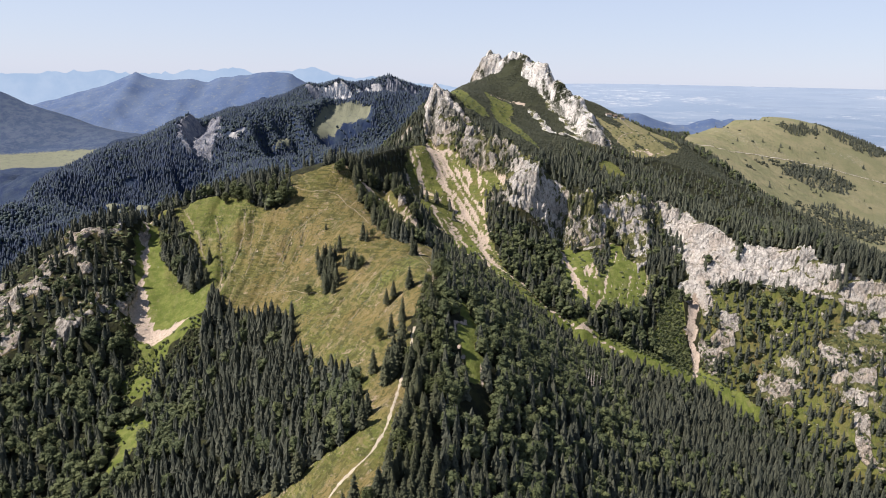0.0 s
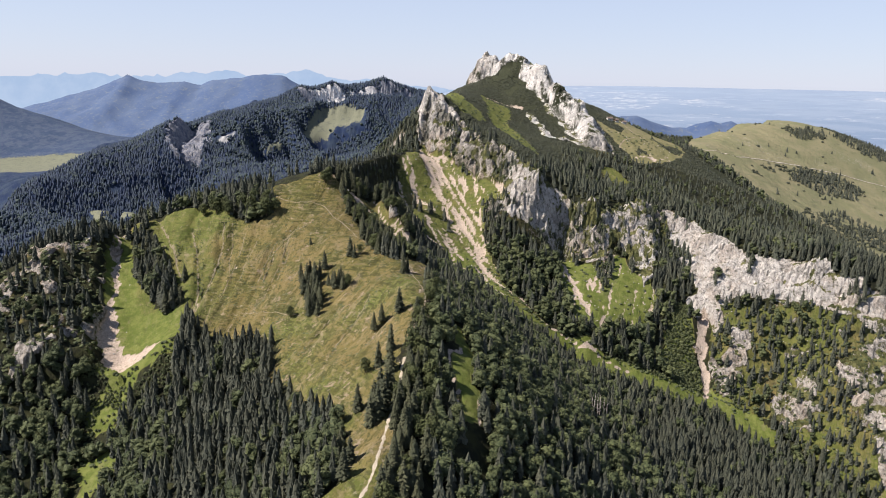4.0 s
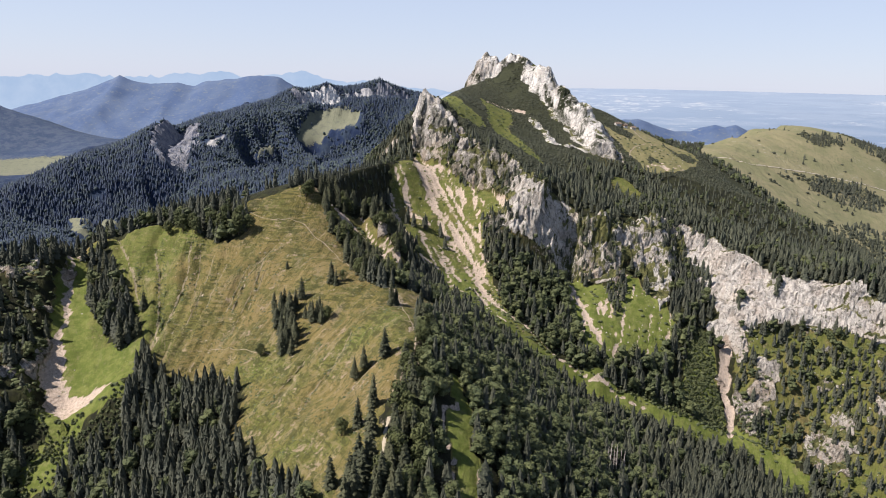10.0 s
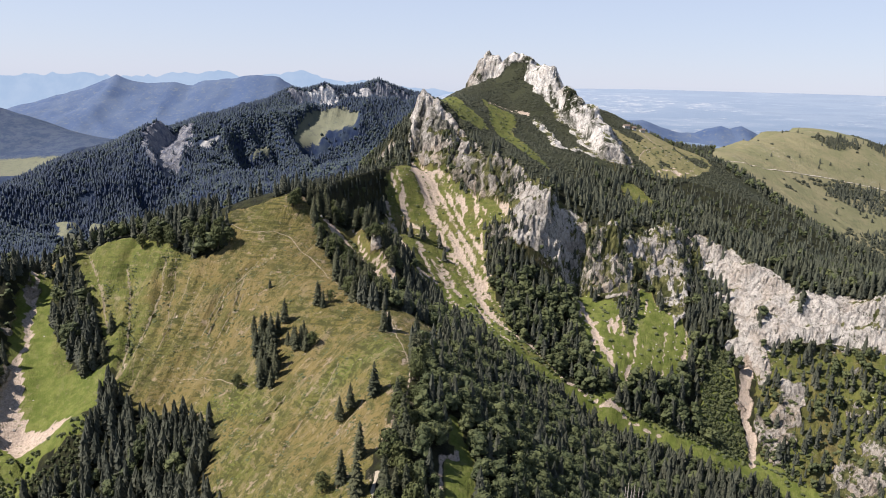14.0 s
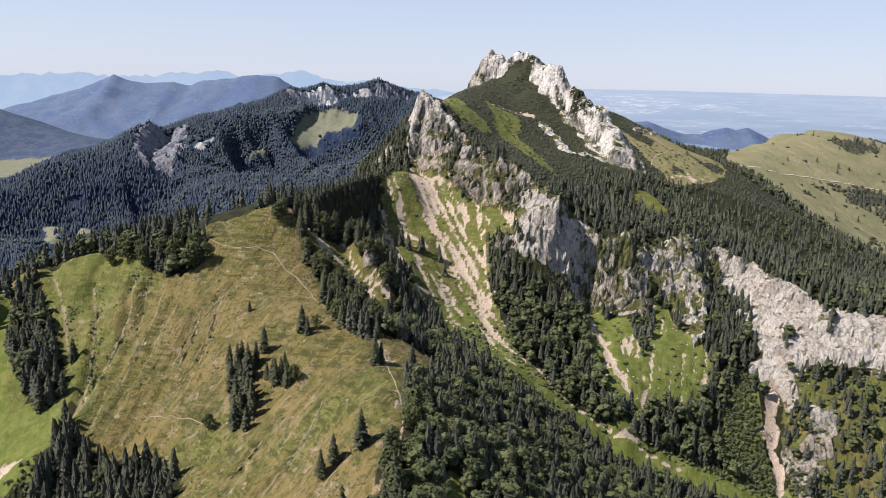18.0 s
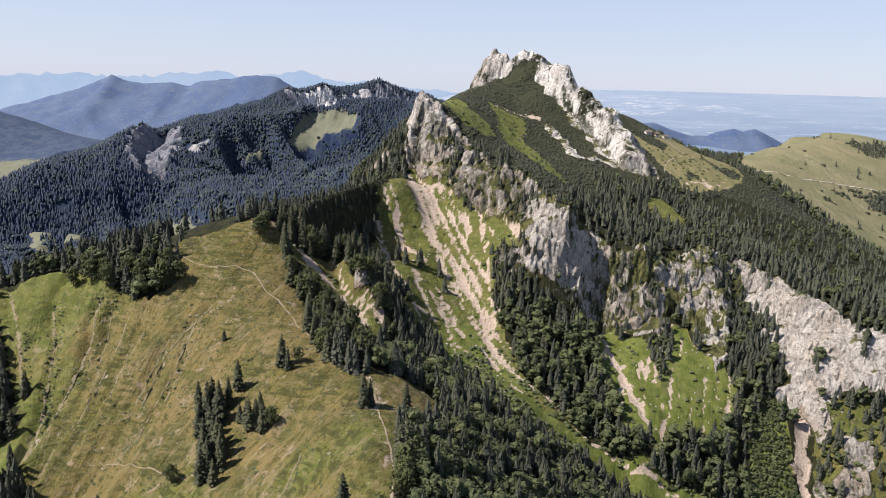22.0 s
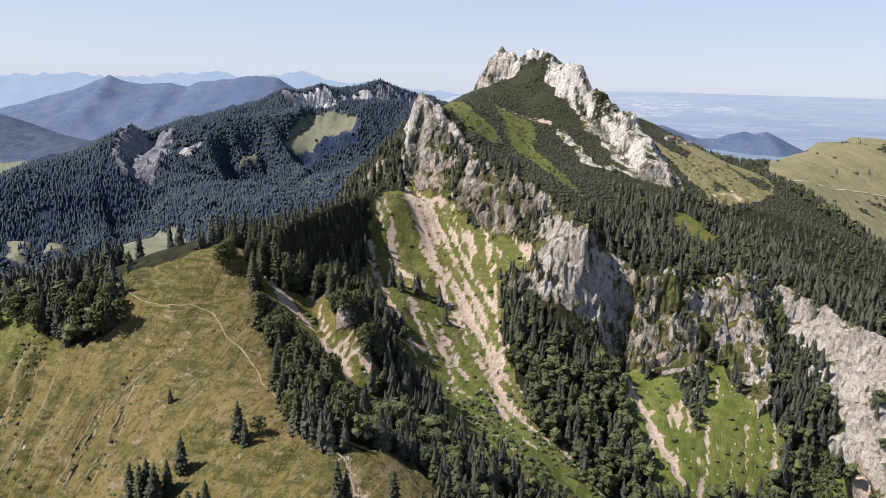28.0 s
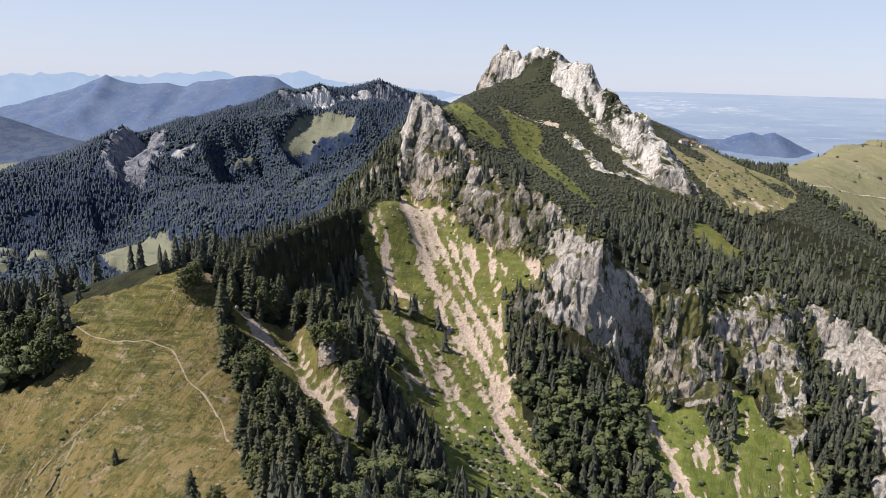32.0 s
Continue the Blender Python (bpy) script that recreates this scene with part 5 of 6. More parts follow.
def wooded(x, y):
    """Chance of a tree: thick woods, thin on the cliffs in strips that follow the fall of the rock."""
    w = at_ground(COVER["wood"], x, y)
    rock, sparse = at_ground(COVER["rock"], x, y), at_ground(COVER["sparse"], x, y)
    strips = np.where(at_ground(FINS, x, y) > 0.5, ease(at_ground(FIN, x, y), 0.36, 0.16) * np.where(x > 92, 0.42, 0.75), ease(rough(x, y * 0.3, 18, 3), 0.2, 0.4) * 0.35)
    open_land, steep = at_ground(COVER["open"], x, y), at_ground(SLOPE, x, y)
    gaps = ease(rough(x, y, 38, 3), -0.85, -0.60)
    chance = np.where(rock > 0.3, strips * (steep < 2.6), w * gaps)
    chance = np.where(sparse > 0.5, 0.62 + 0.3 * ease(rough(x, y, 25, 2), 0.0, 0.3) - 0.34 * (x < 0), chance)
    chance = np.where((sparse > 0.5) & (rock > 0.5), 0.12, chance)
    for area in (dell_upper, dell_lower, foot_meadow):
        for ahead in (9, 18):
            chance = np.where(inside(x, y + ahead, area), 0.0, chance)
    before = line_distance(x, y + 10, stream)
    chance = np.where((before[0] < 9) & (before[1] > 0.16) & (before[1] < 0.66), 0.10, chance)
    for ahead in (7, 14, 21, 27):
        chance = np.where(inside(x - 0.03 * ahead, y + ahead, east_strip), 0.0, chance)
    for line, much in ((strip_edge, 4), (strip_edge_east, 3), (scree_slot, 9), (scree_slot_low, 7)):
        chance = np.where(line_distance(x - 1, y + 7, line)[0] < much, 0.0, chance)
    scree = at_ground(COVER["scree"], x, y)
    foot = (x < -190) & (x > -300) & (y > 600)
    chance = np.where(foot, chance * (line_distance(x, y, scree_spring_foot)[0] > 10) * (line_distance(x, y + 11, scree_spring_foot)[0] > 11), chance)
    for cx, cy, r in gully_clumps:
        open_land = np.where(np.hypot(x - cx, y - cy) < r, 0.0, open_land)
        chance = np.where(np.hypot(x - cx, y - cy) < r, 0.9, chance)
    for area in cliff_strips:
        chance = np.where(inside(x, y, area), 0.85, chance)
    for area in (spruce_strip, rib_wood):
        chance = np.where(inside(x, y, area), 0.85, chance)
    for area in rock_ribs + bare_faces[2:]:
        chance = np.where(inside(x, y, area), 0.04, chance)
    for area in bare_faces[:2]:
        chance = np.where(inside(x, y, area), 0.55 * ease(rough(x + 0.3 * y, y * 0.35, 15, 3), 0.08, 0.24), chance)
    chance = np.where(inside(x, y + 7, lower_gully) | inside(x, y + 8, bare_saddle), 0.05 * chance, chance)
    chance = np.where((x > -178) & (x < -126) & (y > 798) & (y < 880), 0.08 * chance, chance)
    return chance * (open_land < 0.5) * (scree < 0.25) * np.where(inside(x, y, shoulder_pine), 0.5, at_ground(COVER["shrub"], x, y) < 0.5) * (at_ground(COVER["far"], x, y) < 0.2)


def near_woods(x, y):
    screen = (line_distance(x - 4, y + 12, scree_west_a)[0] < 9) & (y > 735)
    return wooded(x, y) * ~((y > 850) & (x < -130)) * ~screen * (np.abs(x) < 0.64 * y + 25) * (line_distance(x, y + 5, [(132, 640), (154, 666)])[0] > 9)


def beyond_woods(x, y):
    d, _, side = line_distance(x, y, far_ridge)
    before = np.ones(np.shape(x))
    for area in (far_meadow, far_alp_area):
        for ahead in (14, 28, 42):
            before = np.where(inside(x - 0.25 * ahead, y + ahead, area), 0.06, before)
    return before * np.maximum(wooded(x, y), 0.10 * inside(x, y, far_alp_area) * (rough(x, y, 40, 2) > 0)) * ~((side > 0) & (d > 60))


def leafy(x, y):
    """Share of broadleaved trees."""
    near_gully = bump_at(x, y, 95, 880, 90, 110) + 0.5 * bump_at(x, y, 30, 530, 90, 130) + bump_at(x, y, 260, 840, 70, 60) + 0.6 * bump_at(x, y, -240, 560, 90, 110) + 0.12 * bump_at(x, y, -25, 765, 85, 95)
    low_west = 0.18 * ((x < -215) & (y < 625)) + 0.32 * ((x > 0) & (x < 190) & (y < 760))
    return np.clip(0.12 + 0.5 * near_gully + low_west + 0.5 * rough(x, y, 50, 3), 0.02, 0.8)


SPRUCES = [conifer(s, 12, 9, (0.15, 0.17, 0.185, 0.205)[s % 4]) for s in range(8)]
SPRUCES_MID = [conifer(20 + s, 8, 7, 0.185 + 0.012 * s) for s in range(4)]
SPRUCES_FAR = [conifer(40 + s, 3, 5, 0.24) for s in range(3)]
BROADS = [leafy_crown(60 + s, 0.30) for s in range(6)]
BROADS_NEAR = [leafy_crown(160 + s, 0.31, 8, 22, 0.026) for s in range(6)]
BROADS_MID = [broad(80 + s, 6, 0.27) for s in range(4)]
BROADS_FAR = [(lambda v, f: (v * np.array([0.42, 0.42, 0.5]) + np.array([0, 0, 0.5]), f))(*ball(np.random.RandomState(90 + s), 1.0)) for s in range(4)]
CUSHIONS = [cushion(100 + s) for s in range(4)]

tx, ty = places(-420, 560, 318, 1125, 5.8, near_woods)
is_leaf = RNG.rand(len(tx)) < leafy(tx, ty)
edge = (ty < 620) & (tx > -115) & (tx < 62)
upper_edge = np.nonzero((ty > 690) & (ty < 835) & (tx > -100) & (tx < 48))[0][:170]
hero_index = np.nonzero(edge)[0]
hero_index = hero_index[np.argsort(np.abs(tx[hero_index] + 22))][:190]
hero = np.zeros(len(tx), bool)
hero_index = np.concatenate([hero_index, upper_edge])
hero[hero_index] = True
size = np.where(is_leaf, RNG.uniform(8.5, 16.5, len(tx)), 11.0 + 9.5 * RNG.rand(len(tx)) ** 1.1) * (1 - 0.12 * ease(ground_z(tx, ty), 240, 320)) * np.where(at_ground(COVER["sparse"], tx, ty) > 0.5, 0.8, 1.0) * np.where(at_ground(FINS, tx, ty) > 0.5, 0.62, 1.0) * np.where(inside(tx, ty, shoulder_pine), 0.7, 1.0) * np.where((line_distance(tx + 18, ty, spur_edge)[0] < 34) & (ty > 840), 0.5, 1.0) * (1 - 0.25 * ease(ty, 900, 980) * (tx > 60))
west = tx < -18
above = ((tx > 40) & (ty > 985)) | ((tx > 300) & (ty > 900)) | ((tx < -18) & (ty > 1020))
for side, text in ((west, "west"), (~west, "east")):
    a = side & ~is_leaf & ~hero & (ty < 760)
    scatter("spruce_wood", SPRUCES, tx[a], ty[a], size[a], SPRUCE, "dense dark green spruce wood on the %s slopes below the ridge" % text, "woodland")
    a = side & ~is_leaf & ~hero & (ty >= 760) & above
    scatter("clifftop_spruce_wood", SPRUCES_MID, tx[a], ty[a], size[a], HAZED_SPRUCE, "grey-green spruce wood above the cliffs on the %s side" % text, "woodland")
    a = side & ~is_leaf & ~hero & (ty >= 760) & ~above
    scatter("upper_spruce_wood", SPRUCES, tx[a], ty[a], size[a], SPRUCE, "dark spruce wood below the cliffs on the %s side" % text, "woodland")
    a = side & is_leaf & ~hero & (ty >= 730)
    scatter("upper_beech_wood", BROADS, tx[a], ty[a], size[a], LEAF, "broadleaved trees below the cliffs on the %s side" % text, "woodland")
    a = side & is_leaf & ~hero & (ty < 730)
    scatter("beech_wood", BROADS_NEAR, tx[a], ty[a], size[a], LEAF, "round-crowned broadleaved trees among the spruces on the %s slopes" % text, "woodland")

mx, my = places(-90, 760, 1125, 1700, 6.6, wooded)
m_leaf = RNG.rand(len(mx)) < 0.12
msize = RNG.uniform(9, 15, len(mx)) * (1 - 0.3 * ease(ground_z(mx, my), 260, 330)) * np.where(inside(mx, my, shoulder_pine), 0.55, 0.78)
scatter("shoulder_wood", SPRUCES_MID, mx[~m_leaf], my[~m_leaf], msize[~m_leaf], HAZED_SPRUCE, "dark spruce wood on the mountain's shoulder", "woodland")
scatter("shoulder_broadleaf_wood", BROADS_MID, mx[m_leaf], my[m_leaf], msize[m_leaf], LEAF, "scattered broadleaved trees in the shoulder's wood", "woodland")
ox, oy = places(560, 900, 700, 1125, 7.0, wooded)
scatter("north_slope_wood", SPRUCES_MID, ox, oy, RNG.uniform(10, 16, len(ox)), HAZED_SPRUCE, "spruce wood on the north slope below the green hill", "woodland")
fx, fy = places(-1000, 160, 1800, 3080, 5.3, beyond_woods)
lx, ly = places(-1000, -230, 1290, 1800, 5.6, beyond_woods)
fx, fy = np.concatenate([fx, lx]), np.concatenate([fy, ly])
f_leaf = RNG.rand(len(fx)) < 0.30 + 0.45 * rough(fx, fy, 160, 2)
scatter("far_ridge_wood", SPRUCES_FAR, fx[~f_leaf], fy[~f_leaf], RNG.uniform(8, 14.5, (~f_leaf).sum()), FAR_WOOD, "spruce wood tinted haze blue on the long ridge across the valley", "woodland", 0.2, RNG.uniform(11, 16, (~f_leaf).sum()), True)
scatter("far_ridge_broadleaf_wood", BROADS_FAR, fx[f_leaf], fy[f_leaf], RNG.uniform(6, 10.0, f_leaf.sum()), FAR_LEAF, "broadleaved wood tinted haze blue on the long ridge across the valley", "woodland", 0.2, RNG.uniform(8, 12, f_leaf.sum()), True)


def around_woods(x, y):
    return 0.95 * ((y < 318) | (np.abs(x) >= 0.64 * y + 25)) * ~inside(x, y, pasture_lower)


vx, vy = places(-520, 560, -260, 760, 8.6, around_woods)
scatter("valley_wood", SPRUCES_FAR, vx, vy, RNG.uniform(11, 18, len(vx)), SPRUCE, "spruce wood on the lower slopes round the ridge", "woodland")


# trees that cling to the cliffs' clefts and ledges
cleft_areas = [[(15, 1066), (26, 1062), (25, 1044), (16, 1051)], [(32, 1039), (43, 1033), (42, 1020), (34, 1024)], [(66, 1075), (80, 1080), (75, 1040), (64, 1053)], [(64, 1030), (72, 1022), (69, 1005), (64, 1010)],
               [(77, 1007), (85, 1000), (83, 989), (78, 995)], [(57, 974), (74, 962), (78, 930), (73, 910), (57, 917)], [(116, 939), (132, 947), (129, 937), (114, 928)], [(166, 977), (176, 971), (171, 941), (163, 946)],
               [(196, 968), (210, 973), (203, 947), (193, 947)], [(139, 968), (152, 975), (148, 957), (140, 954)], [(277, 984), (287, 983), (270, 942), (261, 942)], [(283, 973), (301, 961), (288, 919), (265, 917)],
               [(281, 1030), (297, 1029), (277, 976), (262, 973)], [(191, 936), (212, 936), (199, 887), (191, 885), (188, 919)], [(84, 969), (93, 963), (92, 951), (84, 954)]]


def in_clefts(x, y):
    chance = 0.11 * (at_ground(FINS, x, y) > 0.5) * (at_ground(COVER["rock"], x, y) > 0.3)
    for area in cleft_areas:
        chance = np.maximum(chance, 0.75 * inside(x, y, area))
    for area in rock_ribs + bare_faces[2:]:
        chance = np.where(inside(x, y, area), 0.04, chance)
    for area in bare_faces[:2]:
        chance = np.where(inside(x, y, area), 0.55 * ease(rough(x + 0.3 * y, y * 0.35, 15, 3), 0.08, 0.24), chance)
    return chance


qx, qy = places(0, 310, 880, 1090, 3.2, in_clefts)
q_leaf = RNG.rand(len(qx)) < 0.3
scatter("cliff_spruces", SPRUCES_MID, qx[~q_leaf], qy[~q_leaf], RNG.uniform(6, 12, (~q_leaf).sum()), SPRUCE, "dark spruces clinging to clefts and ledges of the cliffs", "woodland")
scatter("cliff_bushes", BROADS, qx[q_leaf], qy[q_leaf], RNG.uniform(4, 8, q_leaf.sum()), LEAF, "leafy trees and bushes in the clefts of the cliffs", "woodland")


def along_rills(x, y):
    """Tussocks that follow the rills of the pasture."""
    d = np.full(len(x), 1e9)
    for line in RILLS:
        d = np.minimum(d, line_distance(x - 1.6, y, line)[0])
    patches = ease(rough(x, y, 14, 3), 0.05, 0.3)
    return np.maximum((0.32 * (d < 2.6) + 0.5 * (d < 4.2) * (x < -183)) * ease(rough(x, y, 20, 2), -0.3, 0.1), 0.14 * patches) * (inside(x, y, pasture_upper) | inside(x, y, pasture_lower))


ux, uy = places(-270, 20, 500, 800, 1.7, along_rills)
scatter("grass_tussocks", CUSHIONS, ux, uy, RNG.uniform(0.25, 0.75, len(ux)), LEAF, "low dark green tussocks and bilberry along the pasture's rills", "tussocks", 0.12, RNG.uniform(0.5, 1.3, len(ux)))


def shrubby(x, y):
    return at_ground(COVER["shrub"], x, y) * (at_ground(COVER["rock"], x, y) < 0.6) * ease(rough(x, y, 26, 3), -0.45, -0.2)


sx, sy = places(-20, 540, 980, 1540, 2.9, shrubby)
scatter("dwarf_pine_thicket", CUSHIONS, sx, sy, RNG.uniform(0.9, 2.7, len(sx)), PINE, "low dark dwarf pine thicket on the upper slopes", "shrubs", 0.5, RNG.uniform(1.1, 2.4, len(sx)))


def bushy(x, y):
    green = np.zeros(len(x))
    for area, much in ((cliff_meadow_area, 0.05), (gully_area, 0.05), (dell_upper, 0.07), (dell_lower, 0.06), (foot_meadow, 0.04), (sparse_east, 0.25), (sparse_west, 0.42), (grass_head_area, 0.10), (bowl_grass, 0.14), (saddle_meadow, 0.09), (gap_area, 0.10)):
        green = np.maximum(green, much * inside(x, y, area))
    d, along, _ = line_distance(x, y, stream)
    green = np.maximum(green, 0.75 * (d < 30) * (d > 6) * (along < 0.6) * (y > 780))
    green = np.maximum(green, 1.0 * inside(x, y, slot_green))
    return green * (at_ground(COVER["scree"], x, y) < 0.3)


bx, by = places(-420, 520, 480, 1300, 3.3, bushy)
scatter("green_bushes", CUSHIONS, bx, by, RNG.uniform(0.9, 2.6, len(bx)), LEAF, "low green alder and willow bushes on the grassy slopes", "shrubs", 0.4, RNG.uniform(1.2, 2.8, len(bx)))


def brushy(x, y):
    d, along, _ = line_distance(x, y, stream)
    return np.maximum(1.0 * inside(x, y, slot_green), (0.55 * (d < 26) * (d > 11) + 0.30 * (d <= 11) * (d > 3) * (rough(x, y, 14, 2) > 0.08)) * (along > 0.2) * (along < 0.6)) * (at_ground(COVER["scree"], x, y) < 0.3) * (line_distance(x, y + 4, scree_slot)[0] > 8) * (line_distance(x, y + 4, scree_slot_low)[0] > 6)


def dell_brush(x, y):
    clumps = ease(rough(x, y, 9, 2), -0.05, 0.15)
    west_side = line_distance(x, y, [(-268, 632), (-262, 606), (-262, 585), (-250, 566)])[0] < 9
    return np.maximum(clumps * (0.5 * inside(x, y, foot_meadow) + 0.16 * inside(x, y, dell_upper) + 0.10 * inside(x, y, dell_lower)), 0.9 * (west_side | inside(x, y, foot_brush))) * (line_distance(x, y + 3, scree_spring_foot)[0] > 7)


zx, zy = places(-285, -184, 495, 650, 2.3, dell_brush)
scatter("dell_brush", BROADS, zx, zy, RNG.uniform(1.8, 4.2, len(zx)), LEAF, "clumps of green alder brush on the dell's meadow", "shrubs", 0.5, RNG.uniform(2.4, 4.4, len(zx)))
wx, wy = places(60, 330, 760, 900, 2.1, brushy)
scatter("willow_brush", BROADS, wx, wy, RNG.uniform(2.2, 5.0, len(wx)), LEAF, "thick light green willow and alder brush along the stream", "shrubs", 0.6, RNG.uniform(3.0, 5.5, len(wx)))
hill_clumps = [(617, 1396, 22, 10), (663, 1406, 34, 14), (707, 1406, 30, 13), (736, 1399, 24, 14), (713, 1582, 26, 18), (752, 1590, 22, 16), (577, 1377, 10, 6), (541, 1336, 8, 5), (640, 1660, 30, 12),
               (845, 1690, 30, 40), (900, 1650, 40, 50), (640, 1190, 60, 25), (700, 1210, 40, 20), (600, 1230, 30, 12)]


def clumped(x, y):
    c = np.zeros(len(x))
    for cx, cy, rx, ry in hill_clumps:
        c = np.maximum(c, bump_at(x + 6 * rough(x, y, 15, 2), y, cx, cy, rx * 1.25, ry * 1.9))
    return np.maximum(0.75 * c, 0.006)


cx, cy = places(470, 980, 1150, 1750, 4.2, clumped)
keep = inside(cx, cy, hill_area)
cx, cy = cx[keep], cy[keep]
hill_woods = [[(624, 1386), (650, 1408), (688, 1422), (725, 1432), (749, 1418), (752, 1395), (723, 1358), (682, 1336), (645, 1340), (618, 1352)], [(698, 1584), (753, 1625), (787, 1620), (762, 1576), (713, 1550), (685, 1548)],
              [(791, 1600), (829, 1640), (930, 1660), (945, 1600), (878, 1545), (829, 1535)], [(604, 1244), (657, 1276), (690, 1250), (740, 1240), (690, 1170), (640, 1160), (606, 1205)]]


def hill_wooded(x, y):
    jx, jy = x + 12 * rough(x, y, 18, 3), y + 14 * rough(y, x, 18, 3)
    near = np.zeros(len(x))
    for area, much in zip(hill_woods, (0.75, 0.5, 0.6, 0.45)):
        near = np.maximum(near, much * inside(jx, jy, area))
    return np.maximum(near, 0.012 * inside(x, y, hill_area) * (rough(x, y, 90, 2) > 0))


hx, hy = places(540, 960, 1150, 1700, 5.2, hill_wooded)
scatter("hill_wood", SPRUCES_MID + SPRUCES_FAR, hx, hy, RNG.uniform(4.5, 10.0, len(hx)), SPRUCE, "small dark spruce woods on the open green hill", "woodland", 0.2, RNG.uniform(8.0, 14.0, len(hx)))
scatter("hill_thicket", CUSHIONS + SPRUCES_FAR, cx, cy, RNG.uniform(1.6, 5.0, len(cx)), PINE, "dark thickets of dwarf pine and young spruce on the green hill", "shrubs", 0.4, RNG.uniform(2.2, 4.0, len(cx)))


# ---- single trees, each a thing with trunk and crown ----
def bm_object(name, bm, mats, parent=None, smooth=False):
    me = bpy.data.meshes.new(name)
    bm.to_mesh(me)
    bm.free()
    for m in mats:
        me.materials.append(m)
    for p in me.polygons:
        p.use_smooth = smooth
    ob = new(name, me)
    ob.parent = parent
    return ob


def part(name, bm, mat, parent, label="", smooth=False):
    ob = bm_object(name, bm, [mat], parent, smooth)
    return tagged(ob, label) if label else ob


def tube(bm, points, sides=7):
    """A tapered limb along points (x, y, z, radius)."""
    rings = []
    for k, (x, y, z, r) in enumerate(points):
        a, b = Vector(points[max(k - 1, 0)][:3]), Vector(points[min(k + 1, len(points) - 1)][:3])
        turn = (b - a).to_track_quat("Z", "Y")
        rings.append([bm.verts.new(Vector((x, y, z)) + turn @ Vector((r * math.cos(6.2832 * s / sides), r * math.sin(6.2832 * s / sides), 0))) for s in range(sides)])
    for lower, upper in zip(rings, rings[1:]):
        for s in range(sides):
            bm.faces.new((lower[s], lower[(s + 1) % sides], upper[(s + 1) % sides], upper[s]))
    bm.faces.new(rings[-1])
    bm.faces.new(rings[0][::-1])


def frond(bm, rng, z, reach, angle, droop):
    """A drooping branch with needles: a bent, roofed blade."""
    d, n = Vector((math.cos(angle), math.sin(angle), 0)), Vector((-math.sin(angle), math.cos(angle), 0))
    wide = reach * rng.uniform(0.26, 0.40) + 0.12
    root, knee, tip = Vector((0, 0, z)), d * reach * 0.55 + Vector((0, 0, z - droop * 0.35)), d * reach + Vector((0, 0, z - droop))
    v = [bm.verts.new(p) for p in (root, knee, tip, knee + n * wide - Vector((0, 0, wide * 0.55)), knee - n * wide - Vector((0, 0, wide * 0.55)), root - Vector((0, 0, 0.35)))]
    for f in ((0, 3, 1), (0, 1, 4), (1, 3, 2), (1, 2, 4), (5, 4, 3), (3, 4, 2)):
        bm.faces.new([v[k] for k in f])


def spruce_tree(seed, height, width, bare=0.06):
    rng = random.Random(seed)
    thing = new("spruce_tree")
    bm = bmesh.new()
    tube(bm, [(0, 0, -0.8, height * 0.022), (0.03, 0, height * 0.3, height * 0.016), (0, 0.04, height * 0.7, height * 0.008), (0, 0, height * 0.97, 0.02)])
    part("trunk", bm, BARK, thing)
    bm = bmesh.new()
    tiers = 20
    for k in range(tiers):
        u = k / (tiers - 1)
        reach = height * width * (1 - u) ** 0.62 * rng.uniform(0.85, 1.1) + 0.22
        count = 9 if u < 0.6 else 6
        for b in range(count):
            frond(bm, rng, height * (bare + 0.06 + (0.94 - bare) * u + (0.025 if u < 0.95 else 0) * rng.uniform(-1, 1)), reach * rng.uniform(0.6, 1.15), 6.2832 * (b + rng.uniform(-0.3, 0.3)) / count + k * 0.9, reach * rng.uniform(0.35, 0.6))
    tip = [bm.verts.new(p) for p in ((0.18, 0, height * 0.95), (-0.1, 0.15, height * 0.95), (-0.1, -0.15, height * 0.95), (0, 0, height * 1.02))]
    for f in ((0, 1, 3), (1, 2, 3), (2, 0, 3)):
        bm.faces.new([tip[k] for k in f])
    part("crown", bm, TREE_SPRUCE, thing)
    return thing


